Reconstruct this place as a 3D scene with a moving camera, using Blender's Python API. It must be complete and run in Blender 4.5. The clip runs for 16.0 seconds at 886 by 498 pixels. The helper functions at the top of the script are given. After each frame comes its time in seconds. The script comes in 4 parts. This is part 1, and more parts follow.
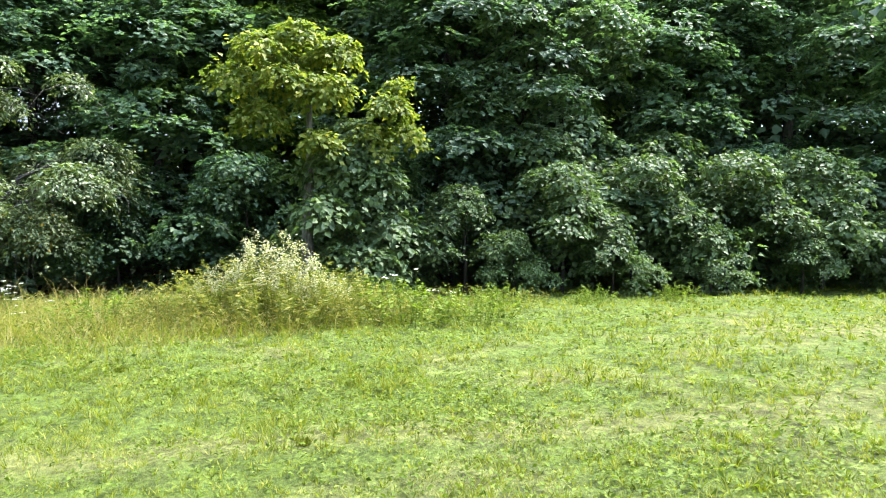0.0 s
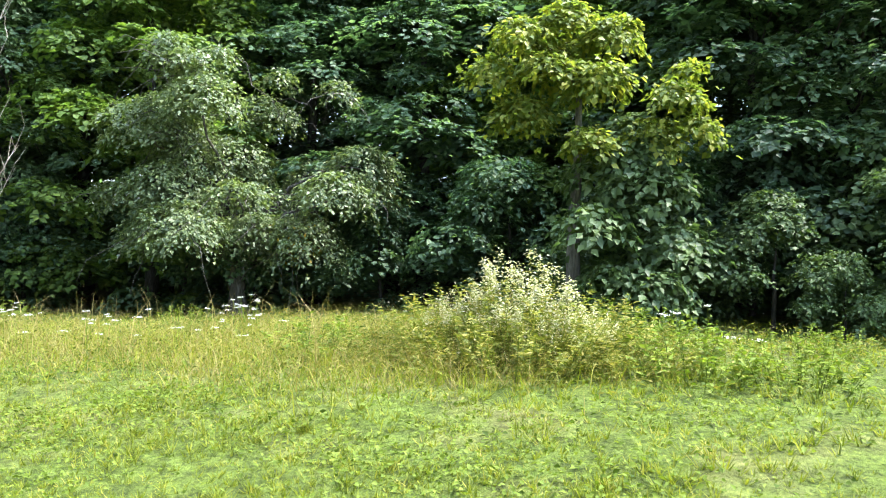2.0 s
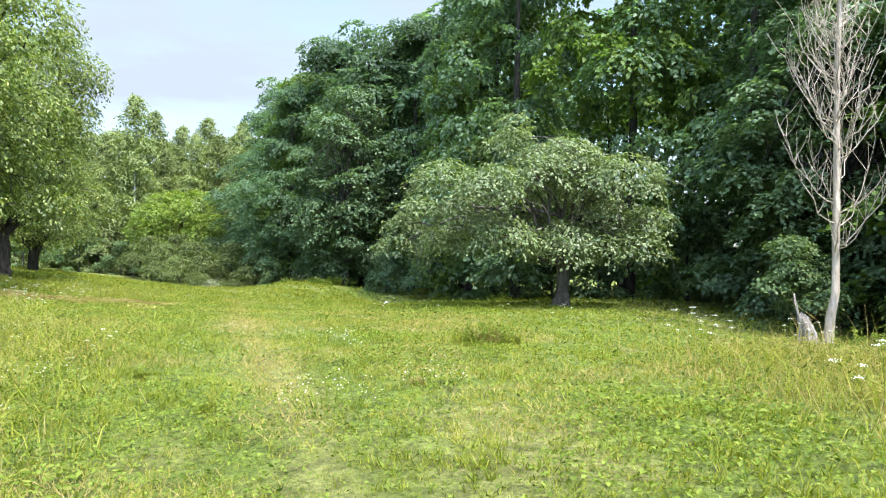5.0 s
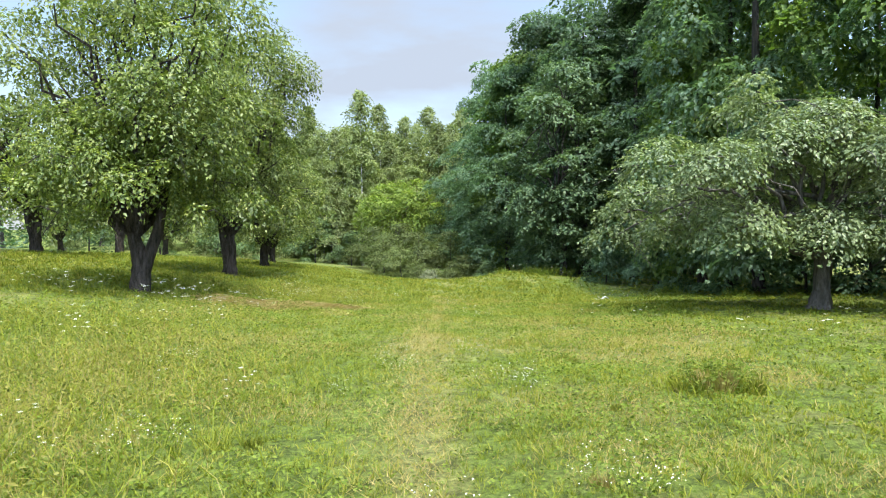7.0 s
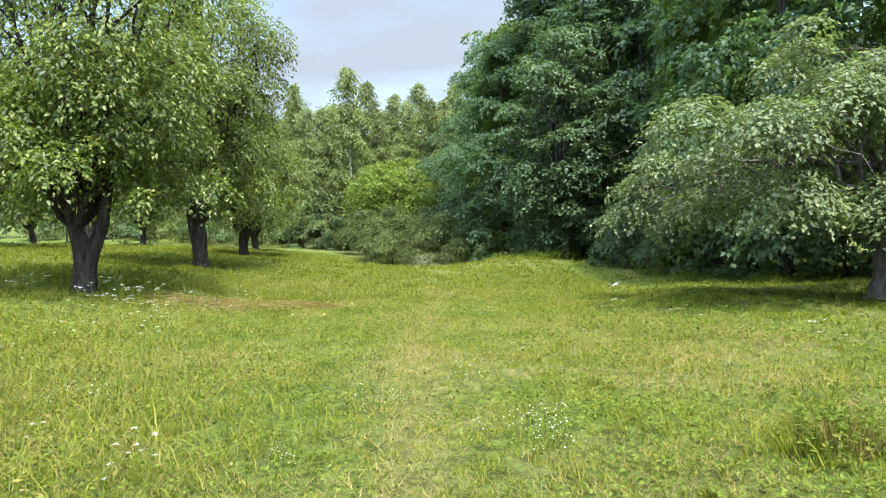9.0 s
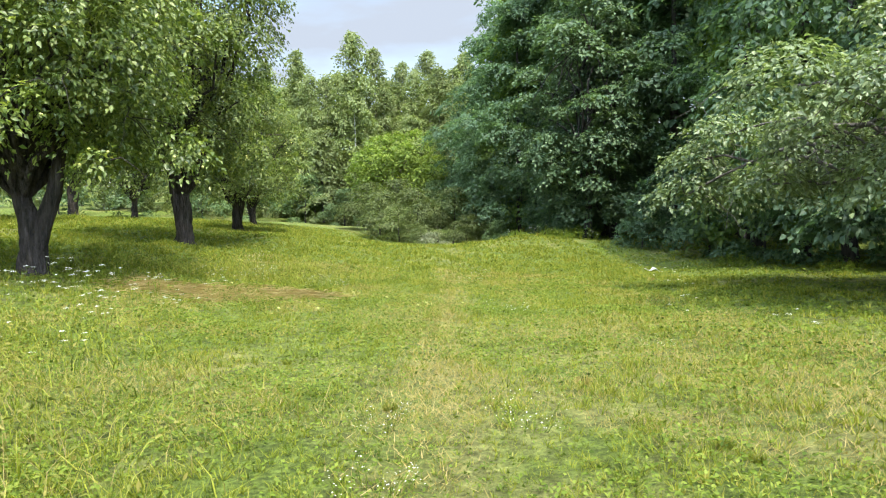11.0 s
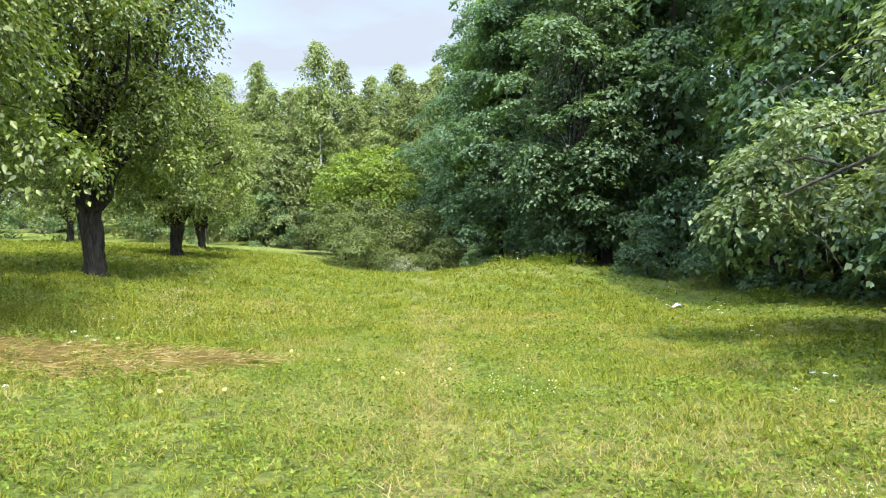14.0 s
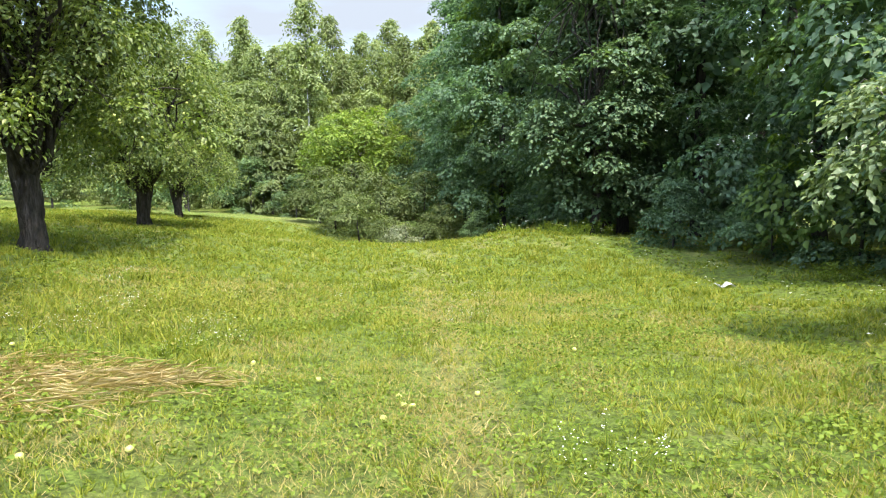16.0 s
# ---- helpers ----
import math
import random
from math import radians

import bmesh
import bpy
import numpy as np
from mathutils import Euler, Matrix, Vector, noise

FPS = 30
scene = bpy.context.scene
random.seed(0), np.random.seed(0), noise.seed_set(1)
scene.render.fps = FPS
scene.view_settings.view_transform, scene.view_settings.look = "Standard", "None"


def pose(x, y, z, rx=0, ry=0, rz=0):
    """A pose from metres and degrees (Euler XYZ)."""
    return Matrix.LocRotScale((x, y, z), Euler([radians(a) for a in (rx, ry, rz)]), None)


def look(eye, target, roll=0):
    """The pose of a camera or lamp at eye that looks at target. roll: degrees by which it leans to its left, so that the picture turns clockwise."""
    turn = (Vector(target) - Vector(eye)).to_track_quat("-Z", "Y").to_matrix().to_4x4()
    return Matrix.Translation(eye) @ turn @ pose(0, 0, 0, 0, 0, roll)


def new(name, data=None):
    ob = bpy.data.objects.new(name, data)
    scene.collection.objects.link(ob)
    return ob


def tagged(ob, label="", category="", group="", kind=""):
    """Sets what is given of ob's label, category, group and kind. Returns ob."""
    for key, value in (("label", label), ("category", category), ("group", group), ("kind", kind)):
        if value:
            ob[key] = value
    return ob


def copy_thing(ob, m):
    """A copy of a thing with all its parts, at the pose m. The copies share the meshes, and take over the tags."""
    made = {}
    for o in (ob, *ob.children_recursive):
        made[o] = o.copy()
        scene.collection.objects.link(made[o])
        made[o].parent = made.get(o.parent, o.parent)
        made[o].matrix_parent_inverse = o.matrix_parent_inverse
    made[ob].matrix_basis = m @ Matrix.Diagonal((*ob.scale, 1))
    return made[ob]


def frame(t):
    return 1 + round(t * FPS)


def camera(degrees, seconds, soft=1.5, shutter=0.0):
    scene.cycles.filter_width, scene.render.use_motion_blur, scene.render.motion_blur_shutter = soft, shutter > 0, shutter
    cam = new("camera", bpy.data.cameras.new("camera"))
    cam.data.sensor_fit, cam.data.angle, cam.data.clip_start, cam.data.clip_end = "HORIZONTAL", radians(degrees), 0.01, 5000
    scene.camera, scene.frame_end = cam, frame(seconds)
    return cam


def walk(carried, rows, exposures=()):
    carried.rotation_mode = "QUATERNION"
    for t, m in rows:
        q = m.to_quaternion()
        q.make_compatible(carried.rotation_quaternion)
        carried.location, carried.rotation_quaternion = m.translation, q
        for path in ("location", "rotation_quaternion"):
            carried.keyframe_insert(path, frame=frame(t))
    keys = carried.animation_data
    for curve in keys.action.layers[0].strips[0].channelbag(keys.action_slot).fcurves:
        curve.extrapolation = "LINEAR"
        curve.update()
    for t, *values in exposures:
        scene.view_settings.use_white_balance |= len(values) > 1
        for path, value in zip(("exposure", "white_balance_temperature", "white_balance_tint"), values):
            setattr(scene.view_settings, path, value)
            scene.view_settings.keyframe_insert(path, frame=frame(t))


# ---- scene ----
cam = camera(61.4, 16.0, soft=1.1)
PATH = [
    (0, (-4.634, -17.688, 1.741), (-2.66, -18.001, 1.667), 0.2),
    (0.5, (-4.043, -17.853, 1.737), (-2.055, -18.062, 1.664), 0.2),
    (1, (-3.474, -17.931, 1.757), (-1.476, -17.98, 1.689), 0.3),
    (1.5, (-2.961, -17.985, 1.804), (-0.969, -17.819, 1.746), 0.5),
    (2, (-2.459, -17.938, 1.833), (-0.508, -17.503, 1.775), 0.8),
    (2.5, (-1.959, -17.766, 1.801), (-0.103, -17.022, 1.748), 1.0),
    (3, (-1.486, -17.519, 1.679), (0.208, -16.457, 1.629), 0.9),
    (3.5, (-1.021, -17.215, 1.603), (0.444, -15.854, 1.561), 0.7),
    (4, (-0.718, -16.87, 1.595), (0.466, -15.259, 1.562), 0.6),
    (4.5, (-0.478, -16.386, 1.539), (0.39, -14.584, 1.512), 0.6),
    (5, (-0.387, -15.873, 1.548), (0.185, -13.957, 1.531), 1.0),
    (5.2, (-0.373, -15.651, 1.539), (0.096, -13.707, 1.525), 1.2),
    (7.5, (0.523, -13.404, 1.93), (0.466, -11.407, 1.84), -1.6),
    (8, (0.492, -12.814, 1.925), (0.434, -10.818, 1.817), -1.9),
    (8.5, (0.46, -12.216, 1.906), (0.422, -10.22, 1.786), -2.0),
    (9, (0.438, -11.59, 1.898), (0.425, -9.593, 1.775), -2.0),
    (11.5, (0.142, -8.502, 1.788), (0.114, -6.512, 1.592), -1.2),
    (12, (0.161, -7.892, 1.76), (0.136, -5.902, 1.569), -1.1),
    (12.5, (0.148, -7.323, 1.732), (0.138, -5.331, 1.555), -1.1),
    (13, (0.142, -6.699, 1.721), (0.153, -4.705, 1.562), -1.2),
    (13.5, (0.111, -6.101, 1.704), (0.143, -4.106, 1.561), -1.3),
    (14, (0.055, -5.472, 1.68), (0.107, -3.477, 1.548), -1.3),
    (14.5, (-0.004, -4.869, 1.667), (0.06, -2.875, 1.525), -1.3),
    (15, (-0.04, -4.244, 1.612), (0.032, -2.252, 1.445), -1.3),
    (15.5, (-0.102, -3.603, 1.584), (-0.028, -1.614, 1.387), -1.3),
    (16, (-0.128, -2.989, 1.554), (-0.056, -1.002, 1.333), -1.3),
]
walk(cam, [(t, look(eye, target, roll)) for t, eye, target, roll in PATH], [(0, 1.58, 6400, 10), (2.5, 1.62, 6400, 10), (3.5, 1.48, 6450, 10), (5, 1.22, 6500, 10), (7.5, 0.95, 6550, 10), (11.5, 1.05, 6700, 10), (16, 1.20, 6800, 10)])

# ---- daylight: summer sky with thin cloud, high sun behind the right shoulder ----
SUN_DIR = Vector((0.20, -0.50, 1.0)).normalized()
world = bpy.data.worlds.new("summer_sky")
scene.world = world
world.use_nodes = True
wn, wl = world.node_tree.nodes, world.node_tree.links
wn.clear()
sky = wn.new("ShaderNodeTexSky")
sky.sky_type = "NISHITA"
sky.sun_disc = False
sky.sun_elevation = math.asin(SUN_DIR.z)
sky.sun_rotation = math.atan2(SUN_DIR.x, SUN_DIR.y)
sky.air_density, sky.dust_density = 1.0, 1.0
cl_tc = wn.new("ShaderNodeTexCoord")
cl_map = wn.new("ShaderNodeMapping")
cl_map.inputs["Scale"].default_value = (1.0, 1.0, 3.5)
cl_noise = wn.new("ShaderNodeTexNoise")
cl_noise.inputs["Scale"].default_value = 2.2
cl_noise.inputs["Detail"].default_value = 7
cl_ramp = wn.new("ShaderNodeValToRGB")
cl_ramp.color_ramp.elements[0].position, cl_ramp.color_ramp.elements[1].position = 0.36, 0.60
cl_mix = wn.new("ShaderNodeMixRGB")
cl_mix.inputs["Color2"].default_value = (2.1, 2.42, 2.95, 1)
bg = wn.new("ShaderNodeBackground")
bg.inputs["Strength"].default_value = 0.15
wout = wn.new("ShaderNodeOutputWorld")
wl.new(cl_tc.outputs["Generated"], cl_map.inputs["Vector"])
wl.new(cl_map.outputs["Vector"], cl_noise.inputs["Vector"])
wl.new(cl_noise.outputs["Fac"], cl_ramp.inputs["Fac"])
wl.new(cl_ramp.outputs["Color"], cl_mix.inputs["Fac"])
wl.new(sky.outputs["Color"], cl_mix.inputs["Color1"])
# thin cloud glows towards the sun
sun_dot = wn.new("ShaderNodeVectorMath")
sun_dot.operation = "DOT_PRODUCT"
sun_dot.inputs[1].default_value = SUN_DIR
glow = wn.new("ShaderNodeMapRange")
glow.interpolation_type = "SMOOTHSTEP"
glow.inputs["From Min"].default_value, glow.inputs["From Max"].default_value = 0.35, 1.0
glow.inputs["To Min"].default_value, glow.inputs["To Max"].default_value = 1.0, 7.2
glow_mul = wn.new("ShaderNodeVectorMath")
glow_mul.operation = "SCALE"
wl.new(cl_tc.outputs["Generated"], sun_dot.inputs[0])
wl.new(sun_dot.outputs["Value"], glow.inputs["Value"])
wl.new(cl_mix.outputs["Color"], glow_mul.inputs[0])
wl.new(glow.outputs["Result"], glow_mul.inputs["Scale"])
wl.new(glow_mul.outputs["Vector"], bg.inputs["Color"])
wl.new(bg.outputs["Background"], wout.inputs["Surface"])

sun_data = bpy.data.lights.new("sun", "SUN")
sun_data.energy, sun_data.angle, sun_data.color = 4.2, radians(0.6), (1.0, 0.95, 0.86)
sun = new("sun", sun_data)
sun.matrix_world = look(SUN_DIR * 60, (0, 0, 0))

# ---- materials ----
def node_material(name):
    m = bpy.data.materials.new(name)
    m.use_nodes = True
    m.node_tree.nodes.clear()
    n, l = m.node_tree.nodes, m.node_tree.links
    return m, n, l, n.new("ShaderNodeOutputMaterial")


def ramp_of(n, stops):
    r = n.new("ShaderNodeValToRGB")
    e = r.color_ramp.elements
    while len(e) < len(stops):
        e.new(0.5)
    for el, (p, c) in zip(e, stops):
        el.position, el.color = p, (*c, 1)
    return r


def leaf_material(name, stops, translucent=0.4, gloss=0.35, rough=0.45, patch=0.35, back=(1.25, 1.35, 0.6), wide=0.9):
    """Leaf: colour varies leaf by leaf and in patches, light passes through."""
    m, n, l, out = node_material(name)
    geo = n.new("ShaderNodeNewGeometry")
    tc = n.new("ShaderNodeTexCoord")
    info = n.new("ShaderNodeObjectInfo")
    noi = n.new("ShaderNodeTexNoise")
    noi.inputs["Scale"].default_value = wide
    noi.inputs["Detail"].default_value = 5
    l.new(tc.outputs["Object"], noi.inputs["Vector"])
    a = n.new("ShaderNodeMath"); a.operation = "MULTIPLY"; a.inputs[1].default_value = 1 - patch
    l.new(geo.outputs["Random Per Island"], a.inputs[0])
    b = n.new("ShaderNodeMath"); b.operation = "MULTIPLY_ADD"; b.inputs[1].default_value = patch
    l.new(noi.outputs["Fac"], b.inputs[0]); l.new(a.outputs[0], b.inputs[2])
    rmp = ramp_of(n, stops)
    l.new(b.outputs[0], rmp.inputs["Fac"])
    hsv = n.new("ShaderNodeHueSaturation")
    hv = n.new("ShaderNodeMapRange")
    hv.inputs["To Min"].default_value, hv.inputs["To Max"].default_value = 0.82, 1.18
    l.new(info.outputs["Random"], hv.inputs["Value"]); l.new(hv.outputs["Result"], hsv.inputs["Value"])
    l.new(rmp.outputs["Color"], hsv.inputs["Color"])
    bsdf = n.new("ShaderNodeBsdfPrincipled")
    bsdf.inputs["Roughness"].default_value = rough
    bsdf.inputs["Specular IOR Level"].default_value = gloss
    l.new(hsv.outputs["Color"], bsdf.inputs["Base Color"])
    tr = n.new("ShaderNodeBsdfTranslucent")
    tm = n.new("ShaderNodeMixRGB"); tm.blend_type = "MULTIPLY"; tm.inputs["Fac"].default_value = 1
    tm.inputs["Color2"].default_value = (*back, 1)
    l.new(hsv.outputs["Color"], tm.inputs["Color1"]); l.new(tm.outputs["Color"], tr.inputs["Color"])
    mx = n.new("ShaderNodeMixShader"); mx.inputs["Fac"].default_value = translucent
    l.new(bsdf.outputs[0], mx.inputs[1]); l.new(tr.outputs[0], mx.inputs[2])
    l.new(mx.outputs[0], out.inputs["Surface"])
    return m


def bark_material(name, dark, light, scale=9.0, stretch=0.25, bump=0.6):
    m, n, l, out = node_material(name)
    tc = n.new("ShaderNodeTexCoord")
    mp = n.new("ShaderNodeMapping"); mp.inputs["Scale"].default_value = (1, 1, stretch)
    l.new(tc.outputs["Object"], mp.inputs["Vector"])
    n1 = n.new("ShaderNodeTexNoise"); n1.inputs["Scale"].default_value = scale; n1.inputs["Detail"].default_value = 8; n1.inputs["Roughness"].default_value = 0.7
    n2 = n.new("ShaderNodeTexVoronoi"); n2.inputs["Scale"].default_value = scale * 2.2
    l.new(mp.outputs[0], n1.inputs["Vector"]); l.new(mp.outputs[0], n2.inputs["Vector"])
    r = ramp_of(n, [(0.3, dark), (0.72, light)])
    l.new(n1.outputs["Fac"], r.inputs["Fac"])
    ad = n.new("ShaderNodeMath"); ad.operation = "ADD"
    l.new(n1.outputs["Fac"], ad.inputs[0]); l.new(n2.outputs["Distance"], ad.inputs[1])
    bp = n.new("ShaderNodeBump"); bp.inputs["Strength"].default_value = bump; bp.inputs["Distance"].default_value = 0.04
    l.new(ad.outputs[0], bp.inputs["Height"])
    bsdf = n.new("ShaderNodeBsdfPrincipled"); bsdf.inputs["Roughness"].default_value = 0.95; bsdf.inputs["Specular IOR Level"].default_value = 0.08
    l.new(r.outputs["Color"], bsdf.inputs["Base Color"]); l.new(bp.outputs[0], bsdf.inputs["Normal"])
    l.new(bsdf.outputs[0], out.inputs["Surface"])
    return m


def plain_material(name, col, rough=0.7, vary=0.25, scale=30):
    m, n, l, out = node_material(name)
    tc = n.new("ShaderNodeTexCoord")
    noi = n.new("ShaderNodeTexNoise"); noi.inputs["Scale"].default_value = scale; noi.inputs["Detail"].default_value = 5
    l.new(tc.outputs["Object"], noi.inputs["Vector"])
    r = ramp_of(n, [(0.3, tuple(c * (1 - vary) for c in col)), (0.7, tuple(min(1, c * (1 + vary)) for c in col))])
    l.new(noi.outputs["Fac"], r.inputs["Fac"])
    bp = n.new("ShaderNodeBump"); bp.inputs["Strength"].default_value = 0.3; bp.inputs["Distance"].default_value = 0.01
    l.new(noi.outputs["Fac"], bp.inputs["Height"])
    bsdf = n.new("ShaderNodeBsdfPrincipled"); bsdf.inputs["Roughness"].default_value = rough
    l.new(r.outputs["Color"], bsdf.inputs["Base Color"]); l.new(bp.outputs[0], bsdf.inputs["Normal"])
    l.new(bsdf.outputs[0], out.inputs["Surface"])
    return m


def ground_material():
    """Turf: greens at three scales, straw-coloured and bare earthy spots, two faint wheel tracks."""
    m, n, l, out = node_material("turf")
    tc = n.new("ShaderNodeTexCoord")
    fine = n.new("ShaderNodeTexNoise"); fine.inputs["Scale"].default_value = 26; fine.inputs["Detail"].default_value = 8; fine.inputs["Roughness"].default_value = 0.75
    mid = n.new("ShaderNodeTexNoise"); mid.inputs["Scale"].default_value = 1.3; mid.inputs["Detail"].default_value = 6
    big = n.new("ShaderNodeTexNoise"); big.inputs["Scale"].default_value = 0.16; big.inputs["Detail"].default_value = 3
    for t in (fine, mid, big):
        l.new(tc.outputs["Object"], t.inputs["Vector"])
    green = ramp_of(n, [(0.30, (0.022, 0.032, 0.008)), (0.52, (0.105, 0.145, 0.024)), (0.75, (0.200, 0.245, 0.048))])
    straw = ramp_of(n, [(0.30, (0.085, 0.090, 0.025)), (0.75, (0.30, 0.28, 0.10))])
    l.new(fine.outputs["Fac"], green.inputs["Fac"]); l.new(fine.outputs["Fac"], straw.inputs["Fac"])
    s1 = n.new("ShaderNodeMath"); s1.operation = "ADD"
    l.new(mid.outputs["Fac"], s1.inputs[0]); l.new(big.outputs["Fac"], s1.inputs[1])
    dry = n.new("ShaderNodeMapRange"); dry.inputs["From Min"].default_value, dry.inputs["From Max"].default_value = 0.98, 1.25
    dry.inputs["To Max"].default_value = 0.8
    l.new(s1.outputs[0], dry.inputs["Value"])
    # wheel tracks run north-south along the walk
    sep = n.new("ShaderNodeSeparateXYZ"); l.new(tc.outputs["Object"], sep.inputs[0])
    wob = n.new("ShaderNodeMath"); wob.operation = "MULTIPLY_ADD"; wob.inputs[1].default_value = 0.5
    l.new(mid.outputs["Fac"], wob.inputs[0]); l.new(sep.outputs["X"], wob.inputs[2])
    d = n.new("ShaderNodeMath"); d.operation = "SUBTRACT"; d.inputs[1].default_value = 0.45
    l.new(wob.outputs[0], d.inputs[0])
    ab = n.new("ShaderNodeMath"); ab.operation = "ABSOLUTE"; l.new(d.outputs[0], ab.inputs[0])
    tr = n.new("ShaderNodeMapRange"); tr.inputs["From Min"].default_value, tr.inputs["From Max"].default_value = 0.10, 0.38
    tr.inputs["To Min"].default_value, tr.inputs["To Max"].default_value = 0.65, 0.0
    l.new(ab.outputs[0], tr.inputs["Value"])
    mx0 = n.new("ShaderNodeMath"); mx0.operation = "MAXIMUM"
    l.new(dry.outputs[0], mx0.inputs[0]); l.new(tr.outputs[0], mx0.inputs[1])
    c1 = n.new("ShaderNodeMixRGB")
    l.new(mx0.outputs[0], c1.inputs["Fac"]); l.new(green.outputs[0], c1.inputs["Color1"]); l.new(straw.outputs[0], c1.inputs["Color2"])
    bp = n.new("ShaderNodeBump"); bp.inputs["Strength"].default_value = 0.9; bp.inputs["Distance"].default_value = 0.06
    l.new(fine.outputs["Fac"], bp.inputs["Height"])
    bsdf = n.new("ShaderNodeBsdfPrincipled"); bsdf.inputs["Roughness"].default_value = 0.9; bsdf.inputs["Specular IOR Level"].default_value = 0.15
    mot = n.new("ShaderNodeTexNoise"); mot.inputs["Scale"].default_value = 5.5; mot.inputs["Detail"].default_value = 6; mot.inputs["Roughness"].default_value = 0.7
    l.new(tc.outputs["Object"], mot.inputs["Vector"])
    mr = n.new("ShaderNodeMapRange"); mr.inputs["From Min"].default_value, mr.inputs["From Max"].default_value = 0.32, 0.68
    mr.inputs["To Min"].default_value, mr.inputs["To Max"].default_value = 0.45, 1.45
    l.new(mot.outputs["Fac"], mr.inputs["Value"])
    hs = n.new("ShaderNodeHueSaturation")
    l.new(mr.outputs[0], hs.inputs["Value"]); l.new(c1.outputs[0], hs.inputs["Color"])
    l.new(hs.outputs[0], bsdf.inputs["Base Color"]); l.new(bp.outputs[0], bsdf.inputs["Normal"])
    l.new(bsdf.outputs[0], out.inputs["Surface"])
    return m


TURF = ground_material()
LEAF_APPLE = leaf_material("apple_leaf", [(0.15, (0.066, 0.102, 0.044)), (0.5, (0.126, 0.170, 0.073)), (0.85, (0.212, 0.258, 0.120))], 0.4, 0.4, 0.42)
LEAF_ORCHARD = leaf_material("orchard_leaf", [(0.15, (0.044, 0.070, 0.018)), (0.5, (0.112, 0.155, 0.036)), (0.82, (0.205, 0.240, 0.062)), (0.97, (0.28, 0.27, 0.06))], 0.46, 0.4, 0.42)
LEAF_FOREST = leaf_material("forest_leaf", [(0.15, (0.044, 0.088, 0.050)), (0.5, (0.088, 0.150, 0.086)), (0.85, (0.145, 0.220, 0.122))], 0.55, 0.28, 0.5)
LEAF_OAK = leaf_material("oak_leaf", [(0.15, (0.050, 0.096, 0.046)), (0.5, (0.100, 0.164, 0.078)), (0.85, (0.165, 0.238, 0.112))], 0.36, 0.28, 0.5)
LEAF_FRESH = leaf_material("fresh_leaf", [(0.15, (0.055, 0.100, 0.022)), (0.5, (0.095, 0.160, 0.032)), (0.85, (0.150, 0.215, 0.048))], 0.45, 0.25, 0.5)
LEAF_HAZEL = leaf_material("hazel_leaf", [(0.15, (0.055, 0.092, 0.040)), (0.5, (0.090, 0.142, 0.058)), (0.85, (0.140, 0.200, 0.078))], 0.42, 0.25, 0.5)
LEAF_WEED = leaf_material("weed_leaf", [(0.15, (0.085, 0.108, 0.018)), (0.5, (0.175, 0.192, 0.034)), (0.85, (0.31, 0.27, 0.07))], 0.4, 0.2, 0.6)
LEAF_YELLOW = leaf_material("turning_leaf", [(0.15, (0.100, 0.150, 0.030)), (0.5, (0.200, 0.255, 0.048)), (0.75, (0.310, 0.330, 0.062)), (0.97, (0.40, 0.34, 0.07))], 0.5, 0.25, 0.5)
LEAF_BIRCH = leaf_material("birch_leaf", [(0.15, (0.105, 0.140, 0.052)), (0.5, (0.165, 0.205, 0.078)), (0.85, (0.235, 0.270, 0.112))], 0.45, 0.25, 0.5)
LEAF_WILLOW = leaf_material("willow_leaf", [(0.15, (0.070, 0.115, 0.020)), (0.5, (0.125, 0.180, 0.030)), (0.85, (0.190, 0.240, 0.045))], 0.45, 0.25, 0.5)
LEAF_BRUSH = leaf_material("brush_leaf", [(0.15, (0.050, 0.075, 0.022)), (0.5, (0.090, 0.120, 0.036)), (0.85, (0.145, 0.170, 0.060))], 0.42, 0.25, 0.5)
LEAF_GREY = leaf_material("silvery_leaf", [(0.15, (0.08, 0.10, 0.05)), (0.5, (0.14, 0.16, 0.09)), (0.85, (0.22, 0.235, 0.14))], 0.3, 0.3, 0.6)
FLUFF = leaf_material("seed_fluff", [(0.1, (0.25, 0.25, 0.14)), (0.5, (0.37, 0.36, 0.23)), (0.9, (0.52, 0.50, 0.38))], 0.35, 0.1, 0.7)
LEAF_GOLD = leaf_material("yellow_leaf", [(0.15, (0.22, 0.17, 0.02)), (0.6, (0.42, 0.31, 0.03)), (0.9, (0.30, 0.16, 0.03))], 0.45)
GRASS = leaf_material("grass_blade", [(0.22, (0.043, 0.068, 0.008)), (0.45, (0.150, 0.186, 0.020)), (0.62, (0.232, 0.246, 0.033)), (0.82, (0.35, 0.30, 0.10))], 0.42, 0.12, 0.55, 0.6, (1.15, 1.25, 0.5), 2.4)
CLOVER = leaf_material("clover_leaf", [(0.2, (0.048, 0.080, 0.010)), (0.5, (0.132, 0.190, 0.023)), (0.8, (0.226, 0.278, 0.047))], 0.38, 0.12, 0.55, 0.5, (1.15, 1.25, 0.5), 2.4)
HAY = leaf_material("dry_grass", [(0.1, (0.160, 0.140, 0.036)), (0.5, (0.265, 0.215, 0.075)), (0.9, (0.38, 0.30, 0.14))], 0.35, 0.2, 0.6)
MOWN = leaf_material("cut_hay", [(0.1, (0.30, 0.22, 0.10)), (0.5, (0.44, 0.34, 0.17)), (0.9, (0.56, 0.46, 0.27))], 0.25, 0.2, 0.6)
